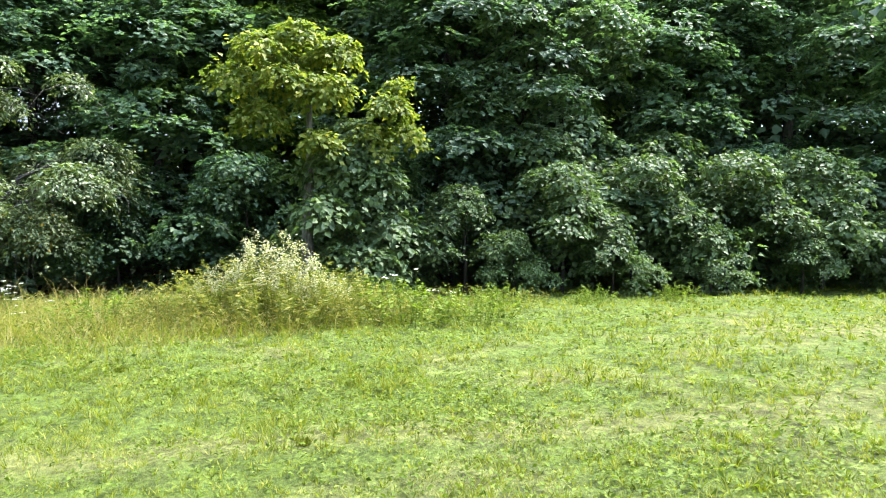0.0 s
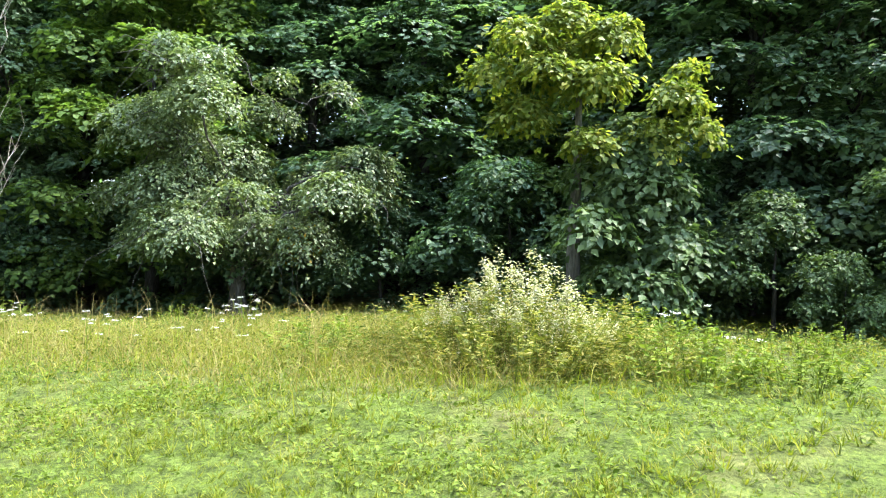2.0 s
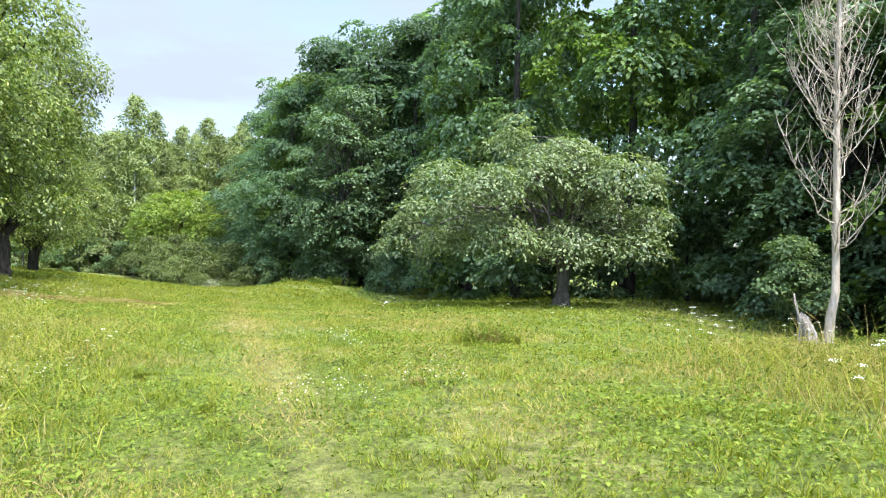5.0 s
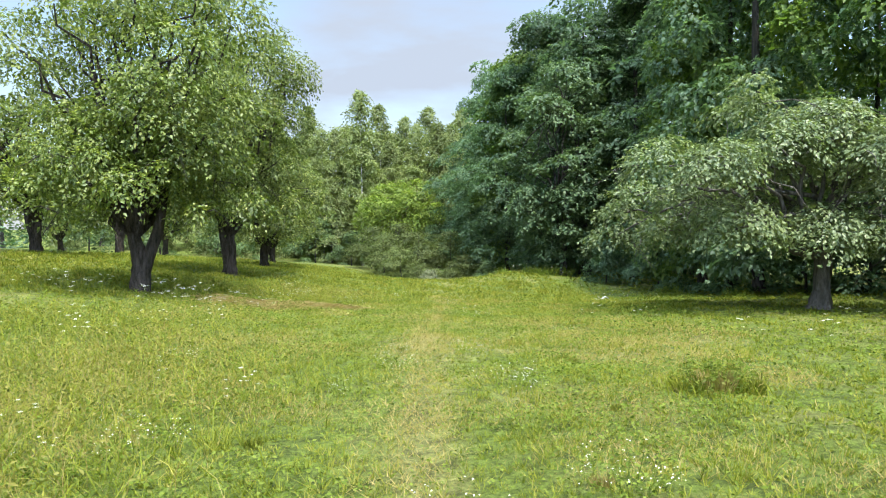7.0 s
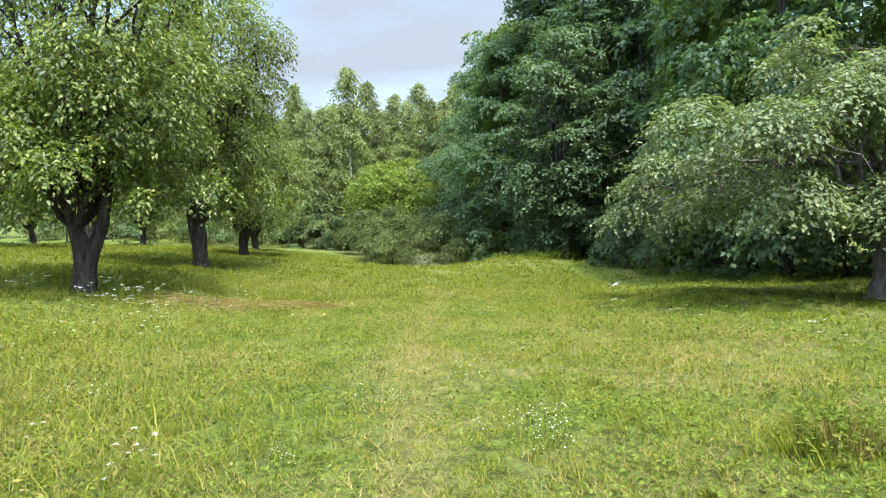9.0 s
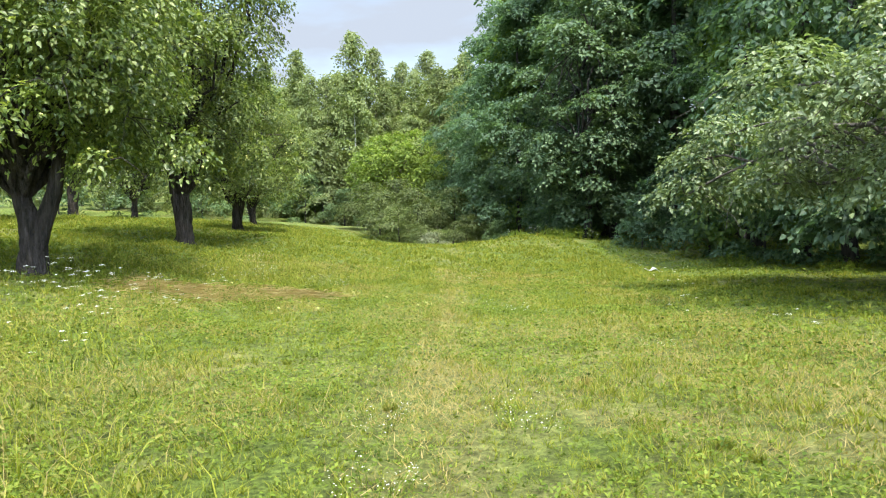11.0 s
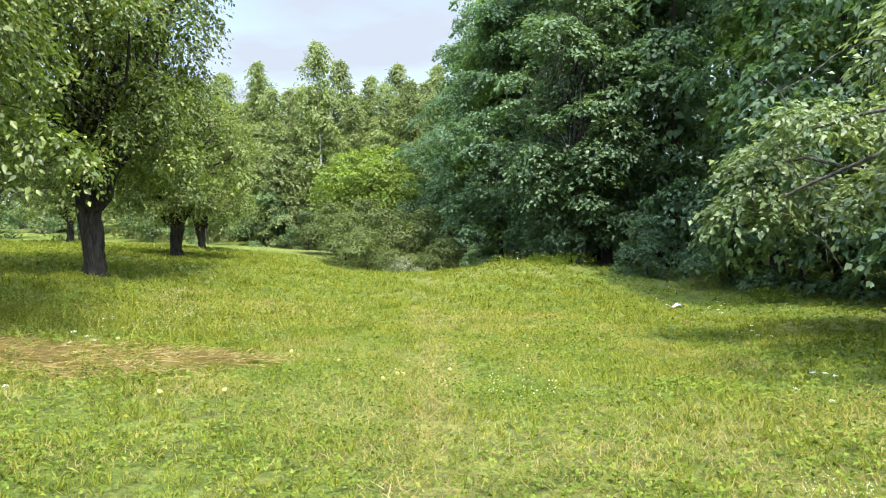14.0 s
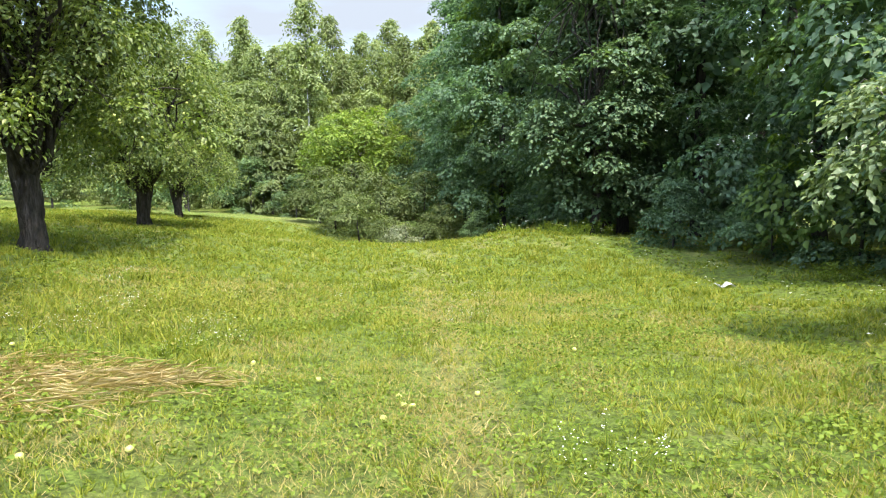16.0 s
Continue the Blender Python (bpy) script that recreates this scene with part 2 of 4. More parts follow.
PETAL = leaf_material("white_flower", [(0.1, (0.62, 0.64, 0.52)), (0.5, (0.78, 0.79, 0.70)), (0.9, (0.85, 0.85, 0.80))], 0.3, 0.2, 0.6, 0.2, (1, 1, 0.95))
BARK_APPLE = bark_material("apple_bark", (0.010, 0.009, 0.008), (0.075, 0.064, 0.054), 11, 0.22, 1.0)
BARK_GREY = bark_material("grey_bark", (0.070, 0.066, 0.058), (0.240, 0.225, 0.195), 14)
BARK_DEAD = bark_material("bleached_bark", (0.24, 0.20, 0.16), (0.52, 0.46, 0.38), 12, 0.2, 0.4)
BARK_MID = bark_material("grey_brown_bark", (0.035, 0.032, 0.028), (0.15, 0.14, 0.12), 12)
BARK_DARK = bark_material("dark_bark", (0.018, 0.017, 0.015), (0.075, 0.070, 0.060), 14)
BARK_BIRCH = bark_material("birch_bark", (0.22, 0.21, 0.19), (0.70, 0.69, 0.64), 5, 2.5, 0.3)
STUMP_WOOD = bark_material("weathered_wood", (0.065, 0.057, 0.050), (0.36, 0.33, 0.30), 12, 0.12, 0.8)
STONE = bark_material("pale_stone", (0.12, 0.092, 0.070), (0.27, 0.215, 0.170), 11, 1.0, 0.5)

# ---- small builders ----
RNG = np.random.default_rng(7)


def raw_mesh(name, verts, faces):
    """A mesh from vertex and face arrays; all faces have the same number of corners."""
    verts, faces = np.asarray(verts, np.float32), np.asarray(faces, np.int32)
    me = bpy.data.meshes.new(name)
    k = faces.shape[1]
    me.vertices.add(len(verts)); me.vertices.foreach_set("co", verts.ravel())
    me.loops.add(faces.size); me.loops.foreach_set("vertex_index", faces.ravel())
    me.polygons.add(len(faces)); me.polygons.foreach_set("loop_start", np.arange(len(faces), dtype=np.int32) * k)
    me.update(calc_edges=True)
    return me


def mesh_part(name, me, material, parent=None, label=""):
    me.materials.append(material)
    ob = new(name, me)
    if parent:
        ob.parent = parent
    return tagged(ob, label)


def smooth(me):
    me.polygons.foreach_set("use_smooth", np.ones(len(me.polygons), bool))
    return me


def unit(v):
    return v / np.maximum(np.linalg.norm(v, axis=-1, keepdims=True), 1e-9)


def leaf_arrays(P, D, N, L, W, fold=0.18):
    """Leaves as folded lozenges: base P, tip direction D, face normal N, length L, width W."""
    D = unit(D)
    S = unit(np.cross(D, N))
    N = np.cross(S, D)
    L, W = L[:, None], W[:, None]
    mid = P + D * L * 0.42
    V = np.stack([P, mid + S * W / 2 + N * W * fold, P + D * L - N * L * 0.12, mid - S * W / 2 + N * W * fold], 1)
    i = np.arange(len(P))[:, None] * 4
    F = np.concatenate([i + np.array([[0, 1, 2]]), i + np.array([[0, 2, 3]])], 1).reshape(-1, 3)
    return V.reshape(-1, 3), F


def tube(points, radii, sides=7, wobble=0.0, rng=RNG):
    """A tapered tube along a line of points."""
    P = np.asarray(points, float); R = np.asarray(radii, float)
    T = unit(np.gradient(P, axis=0))
    ref = np.array([0.31, 0.95, 0.05]) if abs(T[0][2]) > 0.5 else np.array([0.0, 0.0, 1.0])
    A = unit(np.cross(T, ref)); B = np.cross(T, A)
    a = np.linspace(0, 2 * np.pi, sides, endpoint=False)
    ring = A[:, None] * np.cos(a)[None, :, None] + B[:, None] * np.sin(a)[None, :, None]
    rr = R[:, None] * (1 + wobble * rng.uniform(-1, 1, (len(P), sides)))
    V = (P[:, None] + ring * rr[..., None]).reshape(-1, 3)
    n, F = len(P), []
    for k in range(n - 1):
        for j in range(sides):
            a0, b0 = k * sides + j, k * sides + (j + 1) % sides
            F.append((a0, b0, b0 + sides, a0 + sides))
    return V, np.array(F, int)


def joined(parts):
    vs, fs, k = [], [], 0
    for V, F in parts:
        vs.append(V); fs.append(F + k); k += len(V)
    return np.concatenate(vs), np.concatenate(fs)


def bent(a, b, sag, n=7, rng=RNG, jitter=0.06):
    """A curved line from a to b that arches by sag."""
    a, b = np.asarray(a, float), np.asarray(b, float)
    t = np.linspace(0, 1, n)[:, None]
    line = a + (b - a) * t + np.array([0, 0, 1.0]) * sag * 4 * t * (1 - t)
    line[1:-1] += rng.normal(0, jitter * np.linalg.norm(b - a) / 2, (n - 2, 3)) * 0.5
    return line


HILL_X = (-22, -15, -8, -1, 6, 13, 20)
HILL_Y = (-32, -25, -18, -11, -4, 3, 10, 17, 24, 31, 38, 45)
HILL_W = (
    (0.395, 0.221, 0.092, 0.182, 0.205, 0.54, 0.885, 0.524, 0.118, -0.004, -0.107, -0.196),
    (-0.034, -0.065, 0.078, 0.063, 0.16, 0.133, -0.159, 0.031, 0.105, 0.027, -0.038, -0.127),
    (0.103, 0.297, -0.139, -0.059, 0.288, 0.385, 0.206, 0.235, -0.043, -0.059, -0.088, -0.435),
    (0.255, 0.327, -0.328, 0.094, -0.257, -0.315, -0.251, -0.023, -0.45, -0.25, -0.209, -0.899),
    (0.105, 0.029, 0.415, 0.394, 0.251, 0.301, -0.505, -0.084, -0.193, -0.129, -0.079, -0.539),
    (0.019, -0.271, -0.042, -0.49, -0.36, 0.267, -0.146, -0.015, -0.087, -0.159, -0.021, -0.061),
    (0.167, 0.261, 0.465, 0.113, -0.11, 0.099, 0.007, -0.103, -0.491, -0.744, -0.328, -0.035),
)


def land(x, y):
    """Height of the ground: long swells, a hump, a hollow and small unevenness."""
    x, y = np.asarray(x, float), np.asarray(y, float)
    z = np.zeros(np.broadcast(x, y).shape)
    for cx, row in zip(HILL_X, HILL_W):
        for cy, w in zip(HILL_Y, row):
            z = z + w * np.exp(-((x - cx) ** 2 + (y - cy) ** 2) / 84.5)
    z = z + 0.45 * np.exp(-((x - 3.1) ** 2 + (y - 18.2) ** 2) / 9.0)
    z = z - 0.50 * np.exp(-((x + 0.2) ** 2 + (y - 21.5) ** 2) / 10.0)
    z = z - 0.9 * np.exp(-((x + 1.2) ** 2 / 14.0 + (y - 27.0) ** 2 / 18.0))
    z = z + 0.03 * np.sin(x * 1.3 + 0.6 * y) * np.cos(y * 1.1 - 0.4 * x) + 0.02 * np.sin(3.1 * x + 1.7 * y)
    return z


def on_land(x, y):
    return float(land(x, y))


# ---- ground ----
def axis_steps(lo, hi, fine, far):
    s = list(np.arange(lo, hi + 1e-6, fine))
    step, a, b = fine, lo, hi
    left, right = [], []
    while a > -far:
        step *= 1.35; a -= step; left.append(a)
    step = fine
    while b < far:
        step *= 1.35; b += step; right.append(b)
    return np.array(left[::-1] + s + right)


gx, gy = axis_steps(-30, 22, 0.4, 1500), axis_steps(-36, 52, 0.4, 1500)
GX, GY = np.meshgrid(gx, gy, indexing="ij")
gv = np.stack([GX, GY, land(GX, GY)], -1).reshape(-1, 3)
ii, jj = np.meshgrid(np.arange(len(gx) - 1), np.arange(len(gy) - 1), indexing="ij")
i0 = (ii * len(gy) + jj).ravel()
gf = np.stack([i0, i0 + len(gy), i0 + len(gy) + 1, i0 + 1], 1)
tagged(mesh_part("ground", smooth(raw_mesh("ground", gv, gf)), TURF), "sunlit green meadow turf with straw-coloured patches and faint tracks", "ground", kind="structure")


# ---- trees ----
def lump_crown(rng, centers, radii, sprays, per, L, W, reach, droop=0.3, shell=0.35, under=-0.45, aspect=1.0):
    """Leaves on sprays that clothe the boughs of a crown."""
    centers, radii = np.asarray(centers, float), np.asarray(radii, float)
    pick = rng.choice(len(centers), sprays, p=radii ** 2 / (radii ** 2).sum())
    v = unit(rng.normal(size=(sprays * 2, 3)))
    v = v[v[:, 2] > under][:sprays]
    while len(v) < sprays:
        v = np.concatenate([v, unit(rng.normal(size=(sprays, 3)))])[:sprays]
    r = radii[pick] * (1.06 - shell * rng.random(sprays) ** 1.6)
    squash = np.array([1, 1, aspect])
    base = centers[pick] + v * r[:, None] * squash
    axis = unit(v + np.array([0, 0, -droop]) + rng.normal(0, 0.45, (sprays, 3)))
    # each spray is a flat fan of leaves in two ranks along a twig
    face = unit(np.array([0, 0, 0.75]) + v * 0.65 + rng.normal(0, 0.22, (sprays, 3)))
    axis = unit(axis - (axis * face).sum(1, keepdims=True) * face)
    rank = np.cross(face, axis)
    base = np.repeat(base, per, 0); ax = np.repeat(axis, per, 0); fc = np.repeat(face, per, 0); rk = np.repeat(rank, per, 0)
    n = len(base)
    t = rng.random(n)[:, None]
    hand = rng.choice([-1.0, 1.0], n)[:, None]
    reach = reach * np.repeat(rng.choice([0.7, 1.0, 1.0, 1.6], sprays), per)[:, None]
    P = base + ax * (t - 0.4) * reach + rk * hand * (0.04 + rng.random(n)[:, None] * 0.16) * reach + fc * rng.normal(0, 0.05, (n, 1)) * reach
    P = P + np.array([0, 0, -1]) * (t ** 2) * droop * reach * 0.5
    D = ax * 0.8 + rk * hand * 0.7 + np.array([0, 0, -0.28 * droop]) + rng.normal(0, 0.25, (n, 3))
    N = fc + rng.normal(0, 0.30, (n, 3))
    s = rng.uniform(0.65, 1.3, n)
    return leaf_arrays(P, D, N, L * s, W * s)


def twig_lines(rng, centers, radii, count, length, r0, droop):
    """Fine bare twigs that stick out of a crown."""
    out = []
    for _ in range(count):
        k = rng.integers(len(centers))
        v = unit(rng.normal(size=3)); v[2] = abs(v[2]) * 0.4 - 0.2
        a = np.asarray(centers[k]) + v * radii[k] * 0.8
        b = a + unit(v + rng.normal(0, 0.4, 3)) * length * rng.uniform(0.5, 1.2) + np.array([0, 0, -droop * length])
        out.append(tube(bent(a, b, 0.12 * length, 5, rng, 0.15), np.linspace(r0, r0 * 0.3, 5), 3))
    return joined(out)


def tree(name, label, category, x, y, trunk_line, trunk_r, bark, crowns, limbs=True, limb_r=0.07, seed=1, turn=0.0, group="", twigs=0, twig_len=1.0, sides=9):
    """A tree: trunk, a limb to each bough, one or more crowns of leaves. crowns: (part name, leaf material, centers, radii, options)."""
    rng = np.random.default_rng(seed)
    root = new(name)
    root.location = (x, y, on_land(x, y) - 0.04)
    root.rotation_euler = (0, 0, turn)
    tagged(root, label, category, group)
    k = np.linspace(0, 1, len(trunk_line)); kk = np.linspace(0, 1, 15)
    fine = np.stack([np.interp(kk, k, [p[j] for p in trunk_line]) for j in range(3)], 1)
    fr = np.interp(kk, k, trunk_r)
    fr[0] *= 1.25
    V, F = tube(fine, fr, sides, 0.13, rng)
    mesh_part("trunk", smooth(raw_mesh("trunk", V, F)), bark, root)
    top = np.asarray(trunk_line[-1], float)
    for pname, mat, centers, radii, opt in crowns:
        if limbs:
            for c, r in zip(centers, radii):
                if r <= 0.41:
                    continue
                a = np.asarray(trunk_line[int(rng.integers(max(1, len(trunk_line) - 2), len(trunk_line)))], float)
                V, F = tube(bent(a, np.asarray(c) , 0.1 * np.linalg.norm(np.asarray(c) - a), 8, rng, 0.14), np.linspace(limb_r, limb_r * 0.25, 8), 6, 0.08, rng)
                mesh_part("limb", smooth(raw_mesh("limb", V, F)), bark, root)
        V, F = lump_crown(rng, centers, radii, **opt)
        mesh_part(pname, raw_mesh(pname, V, F), mat, root)
        if twigs:
            V, F = twig_lines(rng, centers, radii, twigs, twig_len, 0.012, 0.35)
            tagged(mesh_part("twig", raw_mesh("twig", V, F), bark, root), kind="stuff")
    return root


def dome(rng, n, rx, ry, z0, z1, r, low=0.0):
    """Bough centers spread through a rounded crown, and their radii."""
    out = []
    while len(out) < n:
        p = rng.uniform(-1, 1, 3)
        if 0.25 < np.linalg.norm(p) < 1 and p[2] > -0.9:
            out.append((p[0] * rx, p[1] * ry, (z0 + z1) / 2 + p[2] * (z1 - z0) / 2))
    return np.array(out), rng.uniform(0.75, 1.25, n) * r


def column(rng, n, h0, h1, rad, r, taper=0.6):
    """Bough centers of a tall forest tree, leafy from low down."""
    u = rng.random(n)
    a = rng.uniform(0, 2 * np.pi, n)
    prof = rad * (0.62 + 0.55 * np.sin(np.pi * np.minimum(1, 0.15 + 1.05 * u)) - taper * 0.55 * u ** 1.5)
    d = prof * np.sqrt(rng.uniform(0.25, 1, n))
    c = np.stack([d * np.cos(a), d * np.sin(a), h0 + (h1 - h0) * u], 1)
    return c, rng.uniform(0.7, 1.3, n) * r


# forest trees: a few kinds, each built once and set along the wood's edge and behind it
def forest_kind(name, label, height, low, rad, lumps, r, mat, seed, sprays, per=11, L=0.12, W=0.075, reach=0.55, droop=0.25):
    rng = np.random.default_rng(seed)
    c, rr = column(rng, lumps, low, height - r, rad, r)
    rr = rr * rng.choice([0.62, 0.8, 1.0, 1.25], lumps)
    line = [(0, 0, 0), (0.05, 0.03, 1.0), (0.1, 0.0, height * 0.35), (0.05, 0.1, height * 0.85)]
    return tree(name, label, "tree", 0, 0, line, [0.016 * height, 0.0125 * height, 0.0095 * height, 0.003 * height], BARK_DARK,
                [("crown", mat, c, rr, dict(sprays=sprays, per=per, L=L, W=W, reach=reach, droop=droop, under=-0.25, shell=0.22, aspect=0.6))], limbs=False, seed=seed)


def put(thing, x, y, turn, s=1.0, sz=None, z=None):
    m = pose(x, y, on_land(x, y) - 0.05 if z is None else z, 0, 0, turn)
    ob = copy_thing(thing, m)
    ob.scale = (s, s, sz or s)
    return ob


DARK_A = forest_kind("forest_tree", "tall dark green deciduous tree at the wood's edge", 13.5, 0.6, 3.0, 100, 0.88, LEAF_FOREST, 11, 2500, 12, L=0.155, W=0.12, droop=0.15)
DARK_B = forest_kind("forest_tree", "tall dense deciduous tree with dark layered foliage", 14.5, 0.4, 3.1, 100, 0.88, LEAF_FOREST, 12, 2550, 12, L=0.15, W=0.115, droop=0.25)
FRESH = forest_kind("forest_tree", "tall mid-green maple with bright layered leaves", 12.5, 0.4, 2.9, 100, 0.8, LEAF_FRESH, 13, 2450, 12, L=0.16, W=0.13, droop=0.15)
def clumped_kind(label, height, rad, seed, sprays):
    """A broad tree whose foliage stands in separate rounded clumps with dark gaps between."""
    rng = np.random.default_rng(seed)
    c, r = [], []
    while len(c) < 44:
        v = unit(rng.normal(size=3))
        p = np.array([v[0] * rad, v[1] * rad, height * 0.52 + v[2] * height * 0.44]) * 1.0
        k = rng.uniform(0.62, 1.0)
        p[:2] *= k
        if all(np.linalg.norm((p - q) * (1, 1, 1.3)) > 0.95 for q in c) or rng.random() < 0.04:
            c.append(p); r.append(rng.uniform(0.5, 0.95))
    inner = [(rng.normal(0, rad * 0.3), rng.normal(0, rad * 0.3), rng.uniform(0.15, 0.85) * height) for _ in range(14)]
    c, r = np.array(c + [np.array(q) for q in inner]), np.array(r + [0.7] * 14)
    line = [(0, 0, 0), (0.05, 0.03, 1.0), (0.1, 0.0, height * 0.35), (0.05, 0.1, height * 0.8)]
    return tree("forest_tree", label, "tree", 0, 0, line, [0.19, 0.15, 0.11, 0.04], BARK_DARK,
                [("crown", LEAF_OAK, c, r, dict(sprays=sprays, per=12, L=0.13, W=0.10, reach=0.45, droop=0.15, under=-0.15, shell=0.18, aspect=0.72))], limb_r=0.045, seed=seed, group="trees of the wood")


OAK = clumped_kind("broad tree with sunlit blue-green leaf clumps at the wood's edge", 9.6, 2.5, 24, 2700)
DEEP = forest_kind("forest_tree", "tall dark tree deep inside the wood", 14, 0.2, 3.2, 50, 1.3, LEAF_FOREST, 16, 620, 7, L=0.32, W=0.22, reach=0.9)
BUSH = forest_kind("bush", "dense green hazel bush at the wood's edge", 3.0, 0.1, 1.3, 26, 0.45, LEAF_HAZEL, 14, 780, 9, L=0.105, W=0.085, reach=0.42, droop=0.0)
BUSHD = forest_kind("bush", "dense dark green bush under the trees", 3.4, 0.1, 1.4, 26, 0.5, LEAF_FOREST, 15, 780, 9, L=0.12, W=0.09, reach=0.42, droop=0.1)
for b in (BUSH, BUSHD):
    tagged(b, category="bush", group="bushes along the wood")
for b in (DARK_A, DARK_B, FRESH, DEEP):
    tagged(b, group="trees of the wood")
rngf = np.random.default_rng(3)
kinds = (DARK_A, DARK_B, FRESH, OAK)
OAK.location = (5.4, 19.8, on_land(5.4, 19.8) - 0.05)
DARK_A.scale = (1.0, 1.0, 0.7)
FRESH.scale = (1.0, 1.0, 0.8)
DARK_A.location = (14.4, -27.0, on_land(14.4, -27) - 0.05)
DARK_B.location = (8.8, 20.4, on_land(8.8, 20.4) - 0.05)
FRESH.location = (13.2, -7.4, on_land(13.2, -7.4) - 0.05)
DEEP.location = (19, -30, on_land(19, -30) - 0.05)
# the wood's edge from south to north, then round the bay: place, kind, spread and height
for x, y, k, s, sz in (
    (14.0, -30.2, 1, 1.0, 0.68), (13.6, -23.8, 1, 1.0, 0.65), (13.4, -20.6, 0, 1.0, 0.68), (14.9, -17.6, 2, 0.95, 0.65), (15.0, -13.6, 0, 1.0, 0.65),
    (15.3, -10.6, 1, 1.0, 0.65), (14.8, -4.4, 1, 1.0, 0.68), (13.6, -1.4, 0, 0.95, 0.95), (14.0, 2.0, 1, 1.0, 1.15), (12.0, 5.0, 2, 0.95, 1.3),
    (9.7, 8.8, 0, 0.95, 1.25), (10.2, 12.3, 2, 0.95, 1.15), (10.4, 16.0, 1, 0.9, 1.1), (13.0, -22.2, 3, 1.0, 0.88), (7.2, 25.2, 3, 1.0, 1.25), (12.4, -3.2, 3, 0.9, 0.8), (6.9, 22.0, 0, 1.0, 1.05), (5.6, 25.8, 1, 1.0, 1.0),
    (4.6, 29.2, 2, 1.0, 1.05), (3.2, 32.0, 0, 0.95, 0.98), (3.4, 27.4, 1, 0.8, 0.85), (2.6, 36.0, 1, 1.0, 0.85), (3.5, 40.0, 0, 1.0, 0.8), (16.6, -25.5, 2, 1.0, 0.9),
    (16.9, -15.4, 2, 1.0, 0.9), (16.6, -5.6, 2, 1.0, 0.95), (16.2, 0.4, 0, 1, 1),
    (16.4, -28.4, 0, 1.0, 0.82), (16.2, -22.2, 1, 1.0, 0.8), (16.6, -19.0, 0, 1.0, 0.84), (17.0, -12.2, 1, 1.0, 0.8), (16.8, -8.8, 0, 1.0, 0.84),
):
    put(kinds[k], x, y, rngf.uniform(0, 360), s, sz)
for x0, n in ((18.2, 16), (22.0, 10)):
    for k in range(n):
        y = -42 + (k + 0.5) * 62 / n + rngf.uniform(-1, 1)
        put(DEEP, x0 + rngf.uniform(-1, 1), y, rngf.uniform(0, 360), 1.1, rngf.uniform(0.72, 0.84) if y < -4 else rngf.uniform(0.9, 1.1))
for x, y in ((11.5, 20), (13, 25), (10.5, 27), (11, 32), (8, 34), (8, 40), (15, 31), (13, 38), (17, 22), (7.5, 46), (14, -36), (17, -40), (10, -40), (12.5, -33.5), (18.5, -35), (21, -31), (15.5, -37), (23, -36), (20, -27), (20, -23), (20.2, -19), (20, -15.5), (20.2, -12), (20, -8), (20, -4), (20, 0), (16.5, -32)):
    put(DEEP, x, y, rngf.uniform(0, 360), 1.1, 1.1 if y > 10 else 0.78)

BUSH.location = (10.0, -24.0, on_land(10, -24) - 0.05)
BUSHD.location = (12.4, -16.0, on_land(12.4, -16) - 0.05)
for x, y, s in ((9.5, -22.3, 0.9), (10.2, -26.2, 1.05), (10.4, -28.6, 1.1), (10.6, -31, 1.1), (11.0, -33.6, 1.2), (9.7, -20.4, 0.75), (9.5, -4.9, 0.62), (11.4, -25.2, 1.25), (11.2, -22.6, 1.2), (9.1, -23.2, 0.5), (9.2, -25.3, 0.5), (9.5, -27.5, 0.55), (9.7, -30, 0.55), (9.0, -21.2, 0.45), (10, -32.5, 0.6), (10.6, -19.2, 0.6)):
    put(BUSH, x, y, rngf.uniform(0, 360), s)
for x, y, s in ((11.3, -18.9, 1.0), (12.0, -20.5, 1.1), (12.8, -13.2, 0.8), (12.4, -4.6, 0.9), (12.0, -2.2, 0.9), (12.4, 2.5, 0.9), (11.2, 5.5, 0.9), (9.2, 9.8, 0.8), (8.0, 13.6, 0.7), (12.6, -8.6, 0.9), (12, -28, 1.1), (5.4, 21.2, 0.6), (4.4, 25.0, 0.7), (8.8, 11.6, 0.75), (6.6, 16.2, 0.6), (10.0, 6.4, 0.8), (12.3, -10.5, 0.9), (3.0, 28.6, 0.7)):
    put(BUSHD, x, y, rngf.uniform(0, 360), s)


# old apple tree in the grass with a wide drooping crown
def drooping_apple(x, y, label, w, d, z0, z1, seed, sprays, lean=0.0, shift=(0.0, 0.0), more=()):
    rng = np.random.default_rng(seed)
    c, r = dome(rng, 40, w, d, z0, z1, 0.56)
    r = r * rng.uniform(0.7, 1.3, len(r))
    tops = np.stack([rng.uniform(-w, w, 9) * 0.75, rng.uniform(-d, d, 9) * 0.75, z1 + rng.uniform(-0.1, 0.55, 9)], 1)
    c = np.concatenate([c, tops]); r = np.concatenate([r, np.full(9, 0.32)])
    c = c + np.array([*shift, 0.0])
    if len(more):
        c = np.concatenate([c, np.asarray(more, float)]); r = np.concatenate([r, np.full(len(more), 0.5)])
    line = [(0, 0, 0), (0.06, 0.05, 0.45), (0.1 + lean, 0.1, 1.0), (0.1 + lean * 2, 0.1, 1.7)]
    return tree("apple_tree", label, "tree", x, y, line, [0.24, 0.17, 0.16, 0.12], BARK_MID,
                [("crown", LEAF_APPLE, c, r, dict(sprays=sprays, per=11, L=0.086, W=0.052, reach=0.42, droop=0.3, under=-0.45, aspect=0.7))],
                limb_r=0.06, seed=seed, twigs=120, twig_len=1.1)


